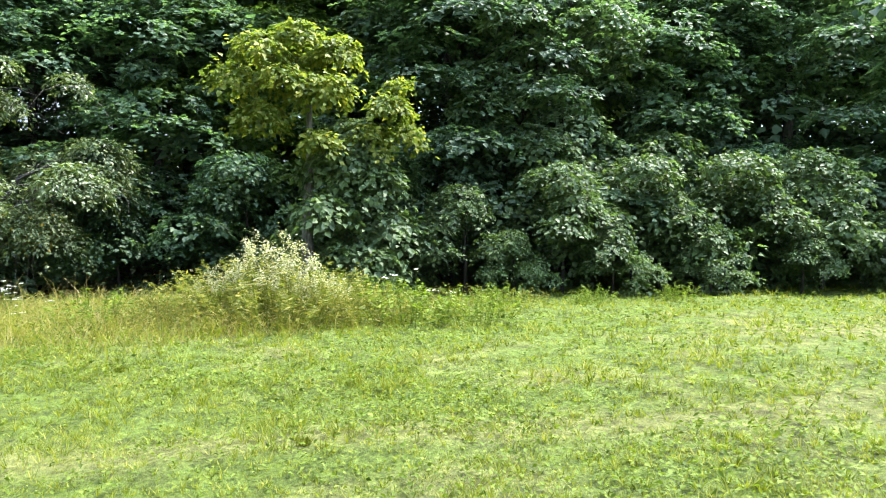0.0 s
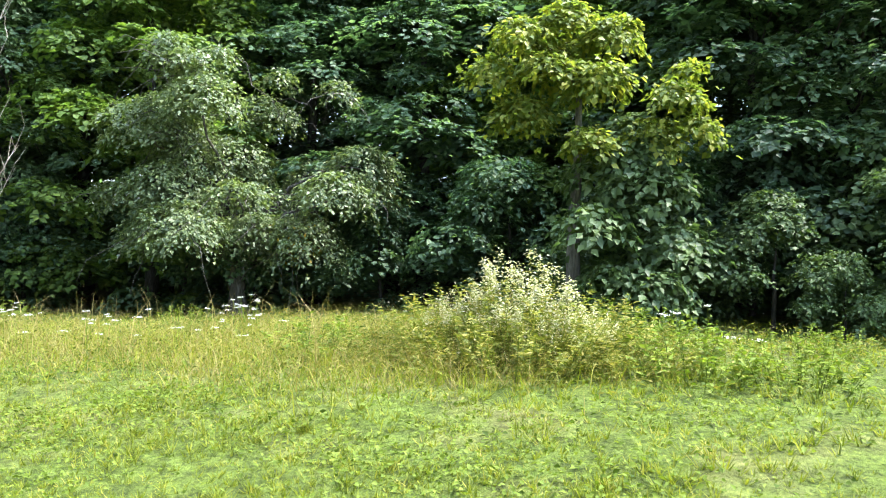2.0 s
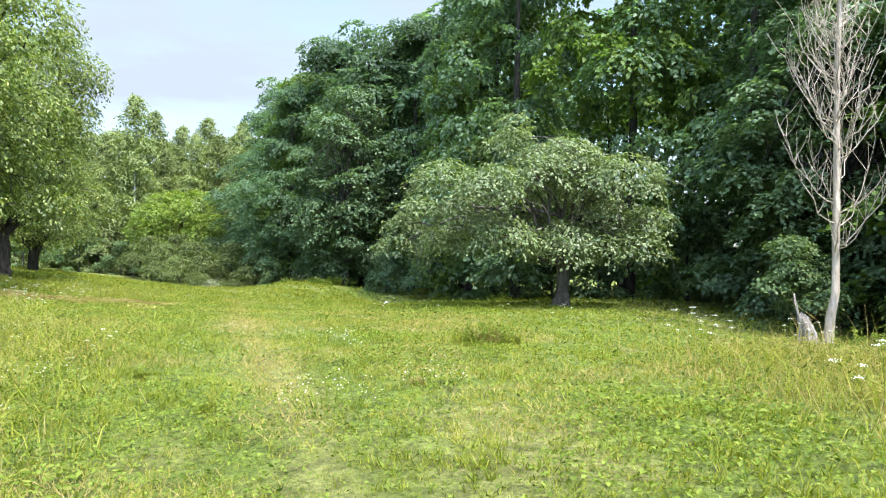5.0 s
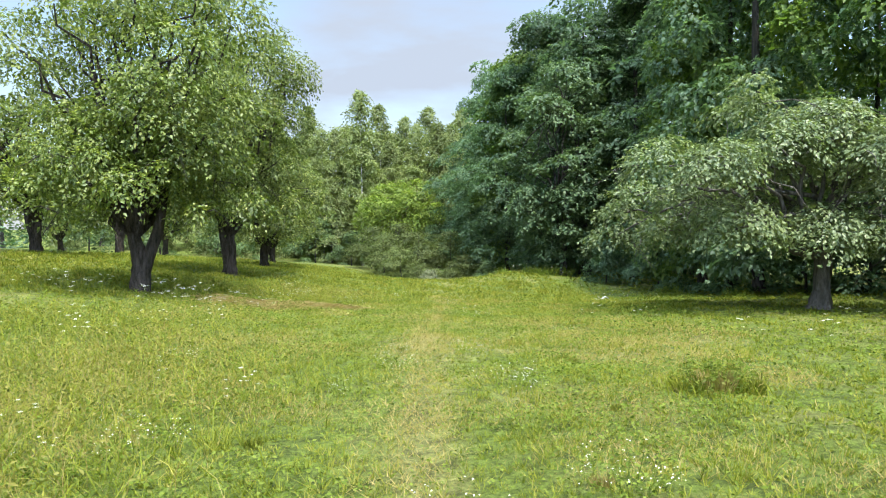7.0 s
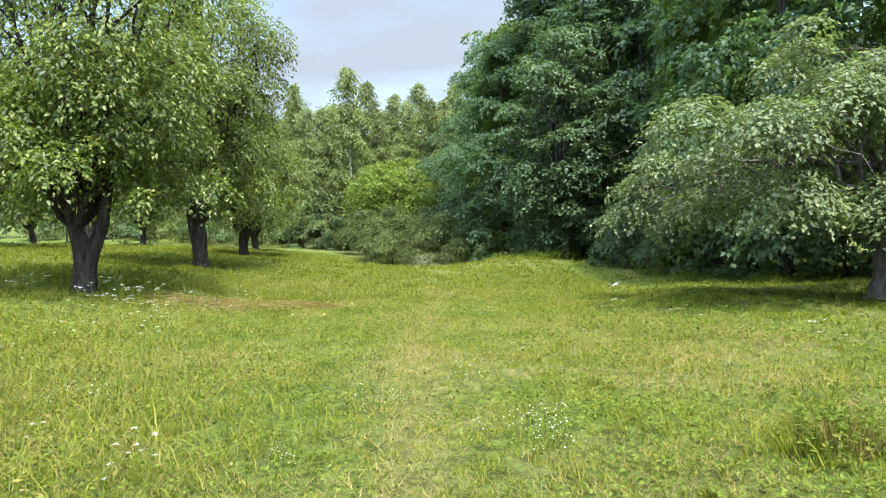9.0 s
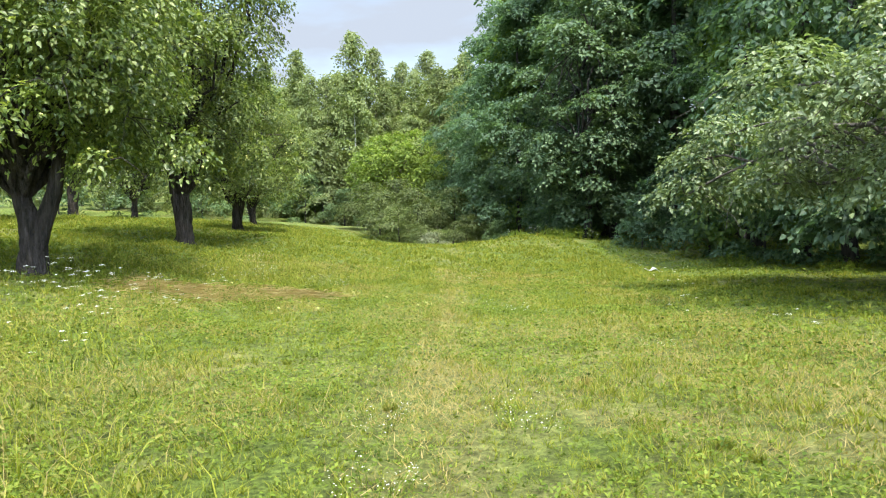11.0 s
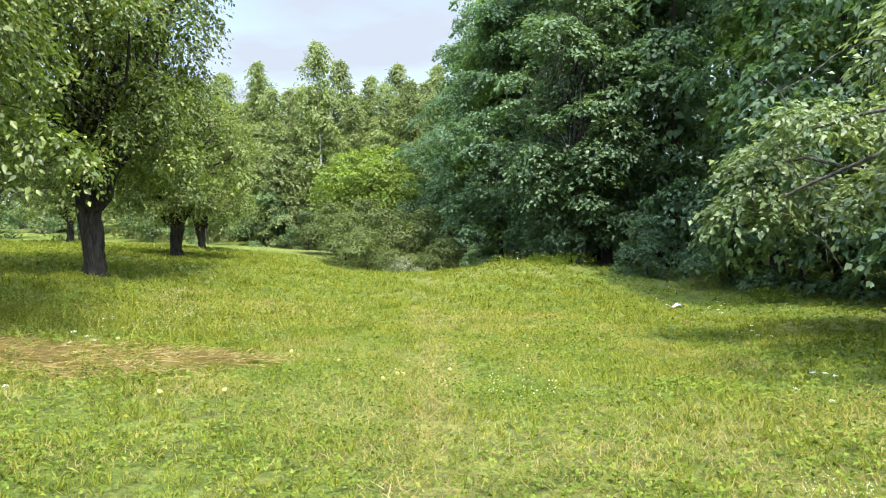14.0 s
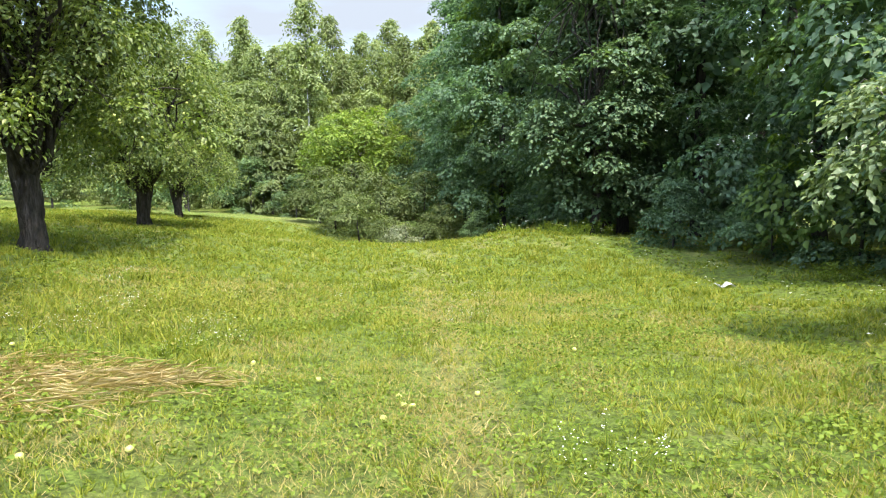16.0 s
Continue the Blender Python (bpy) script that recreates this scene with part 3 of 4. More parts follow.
drooping_apple(7.66, 0.84, "old apple tree with wide drooping grey-green crown", 2.9, 3.0, 1.0, 3.8, 21, 5000, shift=(-0.7, 0.6), more=((-3.2, 3.2, 2.0), (-2.7, 1.3, 1.6), (-3.0, 2.4, 2.4), (-2.6, 0.6, 2.2), (-2.6, 3.0, 1.5), (1.3, -1.8, 2.1), (1.0, -2.0, 1.5), (-3.5, 2.9, 1.4)))
drooping_apple(11.4, -10.6, "old apple tree with tall drooping grey-green crown", 2.2, 2.6, 1.1, 4.7, 22, 5200)

# tree with sunlit yellowing top
rngy = np.random.default_rng(31)
cy_, ry_ = column(rngy, 20, 0.5, 3.1, 1.2, 0.5)
cy_[:, 1] -= 0.6
ct_ = np.array([(-0.1, 0.9, 4.7), (0.1, 0.2, 5.0), (0.1, -0.5, 4.7), (-0.2, 1.4, 4.1), (-0.4, 0.5, 4.0), (-0.4, -0.3, 3.9), (-0.2, 0.9, 3.4), (-0.5, -1.5, 3.6), (-0.4, -1.1, 3.0), (-0.4, -1.8, 3.1), (-0.7, -0.2, 2.9), (0.3, 0.4, 4.4), (-0.3, -1.7, 4.0)])
tree("field_maple", "small maple with yellowing sunlit top", "tree", 10.0, -17.4, [(0, 0, 0), (0, 0.05, 1.2), (0.05, 0, 2.6), (0, 0, 4)], [0.14, 0.11, 0.08, 0.04], BARK_GREY,
     [("crown", LEAF_HAZEL, cy_, ry_, dict(sprays=900, per=10, L=0.13, W=0.10, reach=0.5, droop=0.4, aspect=0.7)),
      ("top_foliage", LEAF_YELLOW, ct_, np.array([0.42, 0.38, 0.42, 0.36, 0.45, 0.42, 0.4, 0.32, 0.38, 0.3, 0.3, 0.4, 0.22]), dict(sprays=820, per=11, L=0.112, W=0.084, reach=0.40, droop=0.2, aspect=0.75))], limbs=False, seed=32)


APPLE_SKIN = plain_material("apple_skin", (0.38, 0.38, 0.10), 0.35, 0.2, 12)


def apple_mesh():
    bm = bmesh.new()
    bmesh.ops.create_uvsphere(bm, u_segments=10, v_segments=7, radius=0.023)
    for v in bm.verts:
        r = math.hypot(v.co.x, v.co.y)
        v.co.z *= 0.9
        if v.co.z > 0:
            v.co.z -= 0.009 * max(0, 1 - r / 0.012)
    me = bpy.data.meshes.new("apple"); bm.to_mesh(me); bm.free()
    me.materials.append(APPLE_SKIN)
    return smooth(me)


APPLE = apple_mesh()
# orchard rows
def orchard_kind(seed, label, fork, sprays=6600, L=0.092, W=0.054):
    rng = np.random.default_rng(seed)
    c, r = dome(rng, 66, 3.0, 3.0, 1.7, 7.1, 0.66)
    r = r * rng.uniform(0.65, 1.3, len(r))
    up = np.array([(rng.uniform(-2, 2), rng.uniform(-2, 2), rng.uniform(6.6, 7.8)) for _ in range(9)])
    ang = np.linspace(0, 6.283, 48, endpoint=False) + rng.normal(0, 0.1, 48)
    far = rng.uniform(1.1, 3.1, 48)
    skirt = np.stack([np.cos(ang) * far, np.sin(ang) * far, rng.uniform(1.65, 2.8, 48)], 1)
    veil = np.stack([rng.uniform(-1.5, 1.5, 20), rng.uniform(-1.5, 1.5, 20), rng.uniform(2.1, 3.8, 20)], 1)
    c = np.concatenate([c, up, skirt, veil]); r = np.concatenate([r, np.full(9, 0.4), rng.uniform(0.22, 0.40, 48), np.full(20, 0.405)])
    line = [(0, 0, 0), (0.02, 0.02, 0.35), (0.03, 0.03, 0.7), (-0.10 * fork, 0.05, 1.15), (-0.32 * fork, 0.08, 1.9)]
    t = tree("orchard_tree", label, "tree", 0, 0, line, [0.26, 0.21, 0.19, 0.14, 0.10], BARK_APPLE,
             [("crown", LEAF_ORCHARD, c, r, dict(sprays=sprays, per=10, L=L, W=W, reach=0.5, droop=0.35, under=-0.7, aspect=0.8))],
             limb_r=0.065, seed=seed, group="orchard rows", twigs=70, twig_len=0.9, sides=12)
    V, F = tube([(0.06 * fork, 0, 0.3), (0.20 * fork, 0.02, 0.75), (0.42 * fork, 0.05, 1.25), (0.62 * fork, 0.1, 2.2)], [0.14, 0.14, 0.12, 0.07], 10, 0.1, rng)
    mesh_part("fork", smooth(raw_mesh("fork", V, F)), BARK_APPLE, t)
    if sprays > 2000:
        for k in range(150):
            i = int(rng.integers(len(c)))
            v = unit(rng.normal(size=3) + np.array([0, 0, -0.3]))
            ap = new("apple", APPLE)
            ap.parent = t
            ap.location = c[i] + v * r[i] * rng.uniform(0.9, 1.1)
    return t


ORCH_A = orchard_kind(41, "old apple tree with a forked dark trunk in grass", 1)
ORCH_B = orchard_kind(42, "old apple tree with a hollow stubby trunk in grass", -0.5)
ORCH_FAR = orchard_kind(43, "old apple tree farther back in the orchard", 0.6, 1100, 0.16, 0.10)
ORCH_A.location = (-6.7, 2.9, on_land(-6.7, 2.9) - 0.05)
ORCH_B.scale = (1.0, 1.0, 1.12)
ORCH_A.scale = (1.0, 1.0, 1.08)
ORCH_B.location = (-6.93, 10.46, on_land(-6.93, 10.46) - 0.05)
ORCH_FAR.location = (-15.8, 22.1, on_land(-15.8, 22.1) - 0.05)
put(ORCH_B, -7.75, 18.3, 200, 0.85, 0.8)
for x, y, s in ((-24, 32.3, 1.0), (-14.5, 5.0, 1.0), (-15.0, 13.5, 1), (-23, 10, 1), (-23.5, 20, 1), (-14, -3.5, 1), (-9.5, 27, 0.75), (-17, 31, 0.85), (-31, 14, 1), (-31, 25, 1)):
    put(ORCH_FAR, x, y, rngf.uniform(0, 360), s)


# bare dead tree
def dead_tree(x, y):
    rng = np.random.default_rng(51)
    root = tagged(new("dead_tree"), "bare bleached young tree with fine upright twigs", "tree")
    root.location = (x, y, on_land(x, y) - 0.05)
    line = np.array([(0, 0, 0), (0.03, 0, 0.5), (0.12, 0, 0.9), (0.1, 0, 2.5), (0.08, 0.02, 4.5), (0.1, 0, 6.5), (0.1, 0, 8.5)])
    V, F = tube(line, [0.085, 0.075, 0.065, 0.06, 0.045, 0.03, 0.012], 8, 0.06, rng)
    mesh_part("trunk", smooth(raw_mesh("trunk", V, F)), BARK_DEAD, root)
    for k in range(78):
        z = rng.uniform(1.5, 7.9)
        a = rng.uniform(0, 6.283)
        ln = rng.uniform(0.7, 1.5) * (1.15 - 0.07 * z)
        o = np.array([np.interp(z, line[:, 2], line[:, 0]), 0, z])
        e = o + np.array([np.cos(a) * ln * 0.72, np.sin(a) * ln * 0.72, ln * 1.05])
        mid = bent(o, e, -0.22 * ln, 7, rng, 0.07)
        tw = [tube(mid, np.linspace(0.013, 0.004, 7), 4)]
        for j in range(9):
            b = mid[rng.integers(1, 7)]
            f = b + np.array([rng.normal(0, 0.16), rng.normal(0, 0.16), rng.uniform(0.2, 0.6)])
            tw.append(tube(bent(b, f, -0.03, 4, rng, 0.1), np.linspace(0.006, 0.003, 4), 3))
        V, F = joined(tw)
        mesh_part("branch", raw_mesh("branch", V, F), BARK_DEAD, root)
    return root


dead_tree(9.07, -6.1)


def yellow_twig(x, y, z):
    """A hanging spray of yellowed leaves below the apple crown."""
    rng = np.random.default_rng(55)
    root = tagged(new("hanging_branch"), "drooping apple branch with yellow leaves and bare twigs", "branch")
    root.location = (x, y, z)
    for k in range(5):
        e = np.array([rng.normal(0, 0.25), rng.normal(0, 0.25), -rng.uniform(0.6, 1.3)])
        line = bent((0, 0, 0.9), e, 0.1, 7, rng, 0.12)
        V, F = tube(line, np.linspace(0.012, 0.004, 7), 4)
        mesh_part("twig", raw_mesh("twig", V, F), BARK_GREY, root)
    n = 150
    P = rng.normal(0, 1, (n, 3)) * (0.22, 0.22, 0.2) + np.array([0, 0, -0.05])
    V, F = leaf_arrays(P, rng.normal(size=(n, 3)) + np.array([0, 0, -0.5]), rng.normal(size=(n, 3)) + np.array([0, 0, 1]), rng.uniform(0.06, 0.1, n), rng.uniform(0.035, 0.06, n))
    mesh_part("foliage", raw_mesh("foliage", V, F), LEAF_GOLD, root, "yellow autumn leaves")


yellow_twig(11.1, -12.1, 1.5)


def stump(x, y):
    """A snapped trunk: a hollow shell that rises to one tall splinter."""
    root = tagged(new("tree_stump"), "broken weathered grey stump with a tall pointed splinter", "stump")
    root.location = (x, y, on_land(x, y) - 0.05)
    bm = bmesh.new()
    n, rings = 20, 14
    rows = []
    rng = np.random.default_rng(61)
    for k in range(rings + 1):
        u = k / rings
        row = []
        for j in range(n):
            a = 2 * math.pi * j / n
            high = 0.50 + 0.36 * max(0.0, math.cos(a - 2.4)) ** 3 + 0.05 * rng.uniform(-1, 1)
            r = 0.16 * (1 - 0.42 * u) * (1 + 0.12 * math.sin(5 * a) + 0.05 * rng.uniform(-1, 1))
            row.append(bm.verts.new((r * math.cos(a) - 0.10 * u * u, r * math.sin(a) * 0.9 + 0.10 * u * u, high * u)))
        rows.append(row)
    for k in range(rings):
        for j in range(n):
            bm.faces.new((rows[k][j], rows[k][(j + 1) % n], rows[k + 1][(j + 1) % n], rows[k + 1][j]))
    inner = [bm.verts.new((v.co.x * 0.6, v.co.y * 0.6, v.co.z * 0.55)) for v in rows[-1]]
    for j in range(n):
        bm.faces.new((rows[-1][j], rows[-1][(j + 1) % n], inner[(j + 1) % n], inner[j]))
    bm.faces.new(inner)
    me = bpy.data.meshes.new("shell"); bm.to_mesh(me); bm.free()
    mesh_part("shell", me, STUMP_WOOD, root)


stump(8.45, -6.35)

# the bay to the north: willow bush, birches and far wood
rngw = np.random.default_rng(71)
cw, rw = dome(rngw, 40, 3.1, 2.4, 0.5, 6.2, 0.85)
tree("willow_bush", "rounded bright green willow bush", "bush", -3.3, 41, [(0, 0, 0), (0, 0, 1), (0.1, 0, 2), (0.1, 0, 3.5)], [0.1, 0.08, 0.06, 0.03], BARK_GREY,
     [("crown", LEAF_WILLOW, cw, rw, dict(sprays=2300, per=9, L=0.20, W=0.10, reach=0.6, droop=0.1))], limbs=True, limb_r=0.04, seed=72)


def birch_kind(seed):
    rng = np.random.default_rng(seed)
    u = np.sort(rng.random(120)) ** 1.1
    a = rng.uniform(0, 6.283, 120)
    d = 3.0 * np.sqrt(rng.uniform(0.1, 1, 120)) * np.clip(1.0 - u, 0, 1) ** 0.62 * np.minimum(1, 0.5 + 2 * u)
    c = np.stack([d * np.cos(a), d * np.sin(a), 0.6 + 12.8 * u], 1)
    r = rng.uniform(0.8, 1.2, 120) * (0.62 - 0.26 * u)
    u2 = np.linspace(0.5, 1.0, 42)
    d2 = 0.08 + 2.3 * (1 - u2) * np.sqrt(rng.random(42))
    a2 = rng.uniform(0, 6.283, 42)
    c = np.concatenate([c, np.stack([d2 * np.cos(a2), d2 * np.sin(a2), 0.6 + 12.5 * u2], 1)])
    r = np.concatenate([r, 0.5 - 0.34 * (u2 - 0.5)])
    return tree("birch_tree", "slender pale green birch with a white trunk", "tree", 0, 0, [(0, 0, 0), (0.05, 0, 4), (0, 0.1, 8), (0, 0, 12.8)], [0.10, 0.07, 0.03, 0.008], BARK_BIRCH,
                [("crown", LEAF_BIRCH, c, r, dict(sprays=1900, per=9, L=0.18, W=0.13, reach=0.65, droop=0.6))], limbs=False, seed=seed, group="birches beyond the meadow")


PALE = forest_kind("pale_tree", "pale green tree in the far wood", 11.5, 0.2, 2.4, 60, 0.85, LEAF_BIRCH, 18, 1200, 9, L=0.24, W=0.15, reach=0.7)
tagged(PALE, group="far pale trees")
PALE.location = (-5, 54, on_land(-5, 54))
for x, y, s in ((-9, 53, 1.05), (-13, 54.5, 0.95), (-1, 54, 1.0), (2.5, 53, 1.05), (-17, 54, 0.9), (-21.5, 54, 0.9), (-26, 53, 0.9), (-6.8, 47.5, 0.8), (-2.6, 45.5, 0.75), (-11, 46, 0.75), (-14.5, 44.5, 0.7), (-18.5, 46, 0.75), (-8.8, 43, 0.62), (0.2, 43.5, 0.7)):
    put(PALE, x, y, rngf.uniform(0, 360), s)
BIRCH = birch_kind(81)
BIRCH.location = (-6.6, 44.2, on_land(-6.6, 44.2))
for x, y, s in ((-4.6, 46.5, 0.74), (-9.0, 47, 0.76), (-2.4, 48, 0.82), (-0.6, 46, 0.85), (-11.5, 49, 0.95), (-13.5, 46, 0.75), (-7.5, 50, 0.82), (1.4, 50, 0.9), (-16.5, 49, 0.8), (-20, 50, 0.8), (-24, 49, 0.75), (-28, 51, 0.8), (-33, 50, 0.8), (-3.6, 52, 0.9), (-5.6, 49, 0.95), (-1.5, 50.5, 0.95), (0.4, 47.5, 0.85), (-9.8, 45, 0.8), (-12.2, 52, 0.9), (-15, 53, 0.85)):
    put(BIRCH, x, y, rngf.uniform(0, 360), s * rngf.uniform(0.95, 1.05))
for x, y, s in ((-10, 42.5, 1.2), (-13, 40, 1.1), (-7.0, 40.5, 0.9), (-17, 42, 1.2), (-22, 43, 1.3), (-28, 44, 1.3), (-35, 40, 1.3), (-0.6, 38.5, 1.1), (1.2, 34, 0.9), (-36, 30, 1.3), (-37, 20, 1.3), (-36, 10, 1.3), (-34, 0, 1.3), (-5, 37, 0.6), (2.2, 24.6, 0.45)):
    put(BUSH, x, y, rngf.uniform(0, 360), s)
for x in np.arange(-62, 40, 9.0):
    put(DEEP, x, 62 + rngf.uniform(-3, 3), rngf.uniform(0, 360), 1.2, 0.85)


BRUSH = forest_kind("bush", "loose olive-green brush growing in the hollow", 3.4, 0.2, 1.3, 18, 0.55, LEAF_BRUSH, 19, 600, 8, L=0.14, W=0.07, reach=0.6)
tagged(BRUSH, category="bush", group="brush in the hollow")
BRUSH.location = (-3.0, 32.5, on_land(-3.0, 32.5) - 0.05)
GREYB = forest_kind("shrub", "pale silvery shrub in the hollow", 2.0, 0.1, 0.7, 9, 0.35, LEAF_GREY, 17, 260, 8, L=0.10, W=0.05, reach=0.4)
tagged(GREYB, category="shrub")
GREYB.location = (-0.55, 24.2, on_land(-0.55, 24.2) - 0.05)
for x, y, s in ((-2.4, 27.0, 0.75), (-1.3, 25.6, 0.5), (-3.6, 29.5, 0.85), (0.8, 26.2, 0.6), (-4.6, 32, 0.9), (-1.6, 29.5, 1.0), (0.2, 29.5, 1.0)):
    put(BRUSH, x, y, rngf.uniform(0, 360), s)
GREYB.scale = (0.8, 0.8, 0.8)

# ---- grass ----
EYES = np.array([(-4.6, -17.7), (-2.5, -17.9), (-0.7, -16.9), (0.5, -13.4), (0.2, -8.5), (-0.1, -3.0), (0, 3)])


def near_walk(x, y):
    d = np.full(x.shape, 1e9)
    for a, b in zip(EYES[:-1], EYES[1:]):
        ab = b - a
        t = np.clip(((x - a[0]) * ab[0] + (y - a[1]) * ab[1]) / (ab @ ab), 0, 1)
        d = np.minimum(d, np.hypot(x - a[0] - t * ab[0], y - a[1] - t * ab[1]))
    return d


def track(y):
    """The worn wheel track that the walk follows."""
    return 0.02 + 0.07 * np.sin(0.45 * y) + 0.03 * np.sin(1.9 * y)


def tufty(x, y):
    """How much taller the sward stands in its clumps."""
    a = np.sin(2.3 * x + 1.4 * np.sin(1.7 * y + 0.5)) * np.sin(2.1 * y + 1.2 * np.sin(2.6 * x))
    b = np.sin(5.1 * x + 2.0 * np.sin(3.3 * y)) * np.sin(4.7 * y + 1.5 * np.sin(4.1 * x))
    return 0.75 + 0.9 * np.maximum(0, a) + 0.6 * np.maximum(0, b)


def scatter(rng, n, full, box=(-16, 11.5, -32, 26)):
    """Places on the meadow, dense along the walk and thinning out away from it."""
    x, y = rng.uniform(box[0], box[1], n * 6), rng.uniform(box[2], box[3], n * 6)
    d = near_walk(x, y)
    keep = rng.random(n * 6) < np.clip((full / np.maximum(d, 0.1)) ** 1.6, 0, 1)
    keep &= ~((np.abs(x - track(y)) < 0.22) & (rng.random(n * 6) < 0.35))
    x, y = x[keep][:n], y[keep][:n]
    return x, y


def blades(rng, x, y, h, w, lean=0.45):
    """Grass blades as slim triangles, longer ones farther off to keep the sward closed."""
    n = len(x)
    z = land(x, y)
    a = rng.uniform(0, 6.283, n)
    base = np.stack([x, y, z], 1)
    side = np.stack([np.cos(a), np.sin(a), np.zeros(n)], 1) * (w / 2)[:, None]
    tip = base + np.stack([rng.normal(0, lean, n) * h, rng.normal(0, lean, n) * h, h], 1)
    V = np.stack([base - side, base + side, tip], 1).reshape(-1, 3)
    return V, np.arange(n * 3).reshape(-1, 3)


def clumped(rng, x, y, per, d, low, high, wide):
    """Small tussocks: blades that fan out of one root each."""
    h = rng.uniform(low, high, len(x)) * tufty(x, y) * (1 + d * 0.05)
    spread = rng.uniform(0.012, 0.035, len(x)) * (1 + d * 0.06)
    X, Y, H, S, DD = (np.repeat(q, per) for q in (x, y, h, spread, d))
    n = len(X)
    a = rng.uniform(0, 6.283, n)
    k = np.sqrt(rng.random(n))
    out = np.stack([np.cos(a), np.sin(a), np.zeros(n)], 1)
    base = np.stack([X, Y, np.repeat(land(x, y), per) - 0.004], 1) + out * (S * k)[:, None]
    tip = base + out * (H * (0.25 + 0.75 * k))[:, None] * rng.uniform(0.5, 1.3, (n, 1)) + np.array([0, 0, 1]) * (H * (1.05 - 0.5 * k * k) * rng.uniform(0.7, 1.1, n))[:, None]
    tw = a + 1.57 + rng.normal(0, 0.5, n)
    side = np.stack([np.cos(tw), np.sin(tw), np.zeros(n)], 1) * (rng.uniform(0.6, 1.2, n) * wide * (1 + DD * 0.17) / 2)[:, None]
    V = np.stack([base - side, base + side, tip], 1).reshape(-1, 3)
    return V, np.arange(n * 3).reshape(-1, 3)


rg = np.random.default_rng(91)
x, y = scatter(rg, 60000, 2.4)
V, F = clumped(rg, x, y, 8, near_walk(x, y), 0.03, 0.075, 0.0075)
tagged(mesh_part("meadow_grass", raw_mesh("meadow_grass", V, F), GRASS), "short green meadow grass with some dry blades", "grass", kind="stuff")

# clover and broad-leaved herbs grow in patches
x, y = scatter(rg, 230000, 2.4)
lush = np.sin(1.1 * x + 0.7 * y + 1.3 * np.sin(0.9 * y)) * np.sin(1.3 * y - 0.5 * x + np.sin(1.7 * x)) + 0.5 * np.sin(4.3 * x + 1.1 * y) * np.sin(3.7 * y)
keep = rg.random(len(x)) < np.clip(0.55 + 0.6 * lush, 0.12, 1)
x, y, lush = x[keep], y[keep], lush[keep]
d = near_walk(x, y)
n = len(x)
P = np.stack([x, y, land(x, y) + rg.uniform(0.015, 0.07, n) * (0.8 + 0.5 * np.maximum(0, lush)) * tufty(x, y)], 1)
a = rg.uniform(0, 6.283, n)
V, F = leaf_arrays(P, np.stack([np.cos(a), np.sin(a), rg.normal(0.1, 0.35, n)], 1), np.array([0, 0, 1]) + rg.normal(0, 0.42, (n, 3)), rg.uniform(0.016, 0.042, n) * (1 + d * 0.13), rg.uniform(0.011, 0.026, n) * (1 + d * 0.13))
tagged(mesh_part("clover", raw_mesh("clover", V, F), CLOVER), "low clover and broad-leaved meadow herbs", "clover", kind="stuff")

x, y = rg.uniform(-15, 7, 60000), rg.uniform(1, 30, 60000)
keep = (near_walk(x, y) > 1.2) & (x < 6.5 - 0.12 * y)
x, y = x[keep][:24000], y[keep][:24000]
V, F = clumped(rg, x, y, 8, np.minimum(near_walk(x, y), 7), 0.05, 0.10, 0.010)
tagged(mesh_part("far_grass", raw_mesh("far_grass", V, F), GRASS), "meadow grass running back to the orchard and the hollow", "grass", kind="stuff")

n = 6500
y = rg.uniform(-11, 9, n)
x = track(y) + rg.normal(0, 0.2, n)
V, F = blades(rg, x, y, rg.uniform(0.03, 0.07, n), rg.uniform(0.005, 0.010, n), 1.2)
tagged(mesh_part("worn_grass", raw_mesh("worn_grass", V, F), HAY), "short straw-coloured grass along the worn wheel track", "grass", kind="stuff")


def patch_weight(x, y, spots):
    """1 inside soft-edged oval spots (x, y, rx, ry), 0 outside."""
    w = np.zeros(np.shape(x))
    for cx, cy, rx, ry in spots:
        w = np.maximum(w, np.exp(-(((x - cx) / rx) ** 2 + ((y - cy) / ry) ** 2) ** 1.5))
    return w


def fill(rng, n, box, spots):
    x, y = rng.uniform(box[0], box[1], n), rng.uniform(box[2], box[3], n)
    keep = rng.random(n) < patch_weight(x, y, spots)
    return x[keep], y[keep]


def stalks(rng, x, y, h, w, lean=0.15):
    """Tall grass: blades bent over at the top, two joined triangles and a tip."""
    n = len(x)
    a = rng.uniform(0, 6.283, n)
    base = np.stack([x, y, land(x, y)], 1)
    s = np.stack([np.cos(a), np.sin(a), np.zeros(n)], 1) * (w / 2)[:, None]
    d = np.stack([rng.normal(0, lean, n), rng.normal(0, lean, n), np.zeros(n)], 1)
    mid = base + (d * 0.5 + np.array([0, 0, 0.62])) * h[:, None]
    tip = base + (d * 2.2 + np.array([0, 0, 1.0])) * h[:, None]
    V = np.stack([base - s, base + s, mid + s * 0.8, mid - s * 0.8, tip], 1).reshape(-1, 3)
    i = np.arange(n)[:, None] * 5
    F = np.concatenate([i + np.array([[0, 1, 2]]), i + np.array([[0, 2, 3]]), i + np.array([[3, 2, 4]])], 1).reshape(-1, 3)
    return V, F


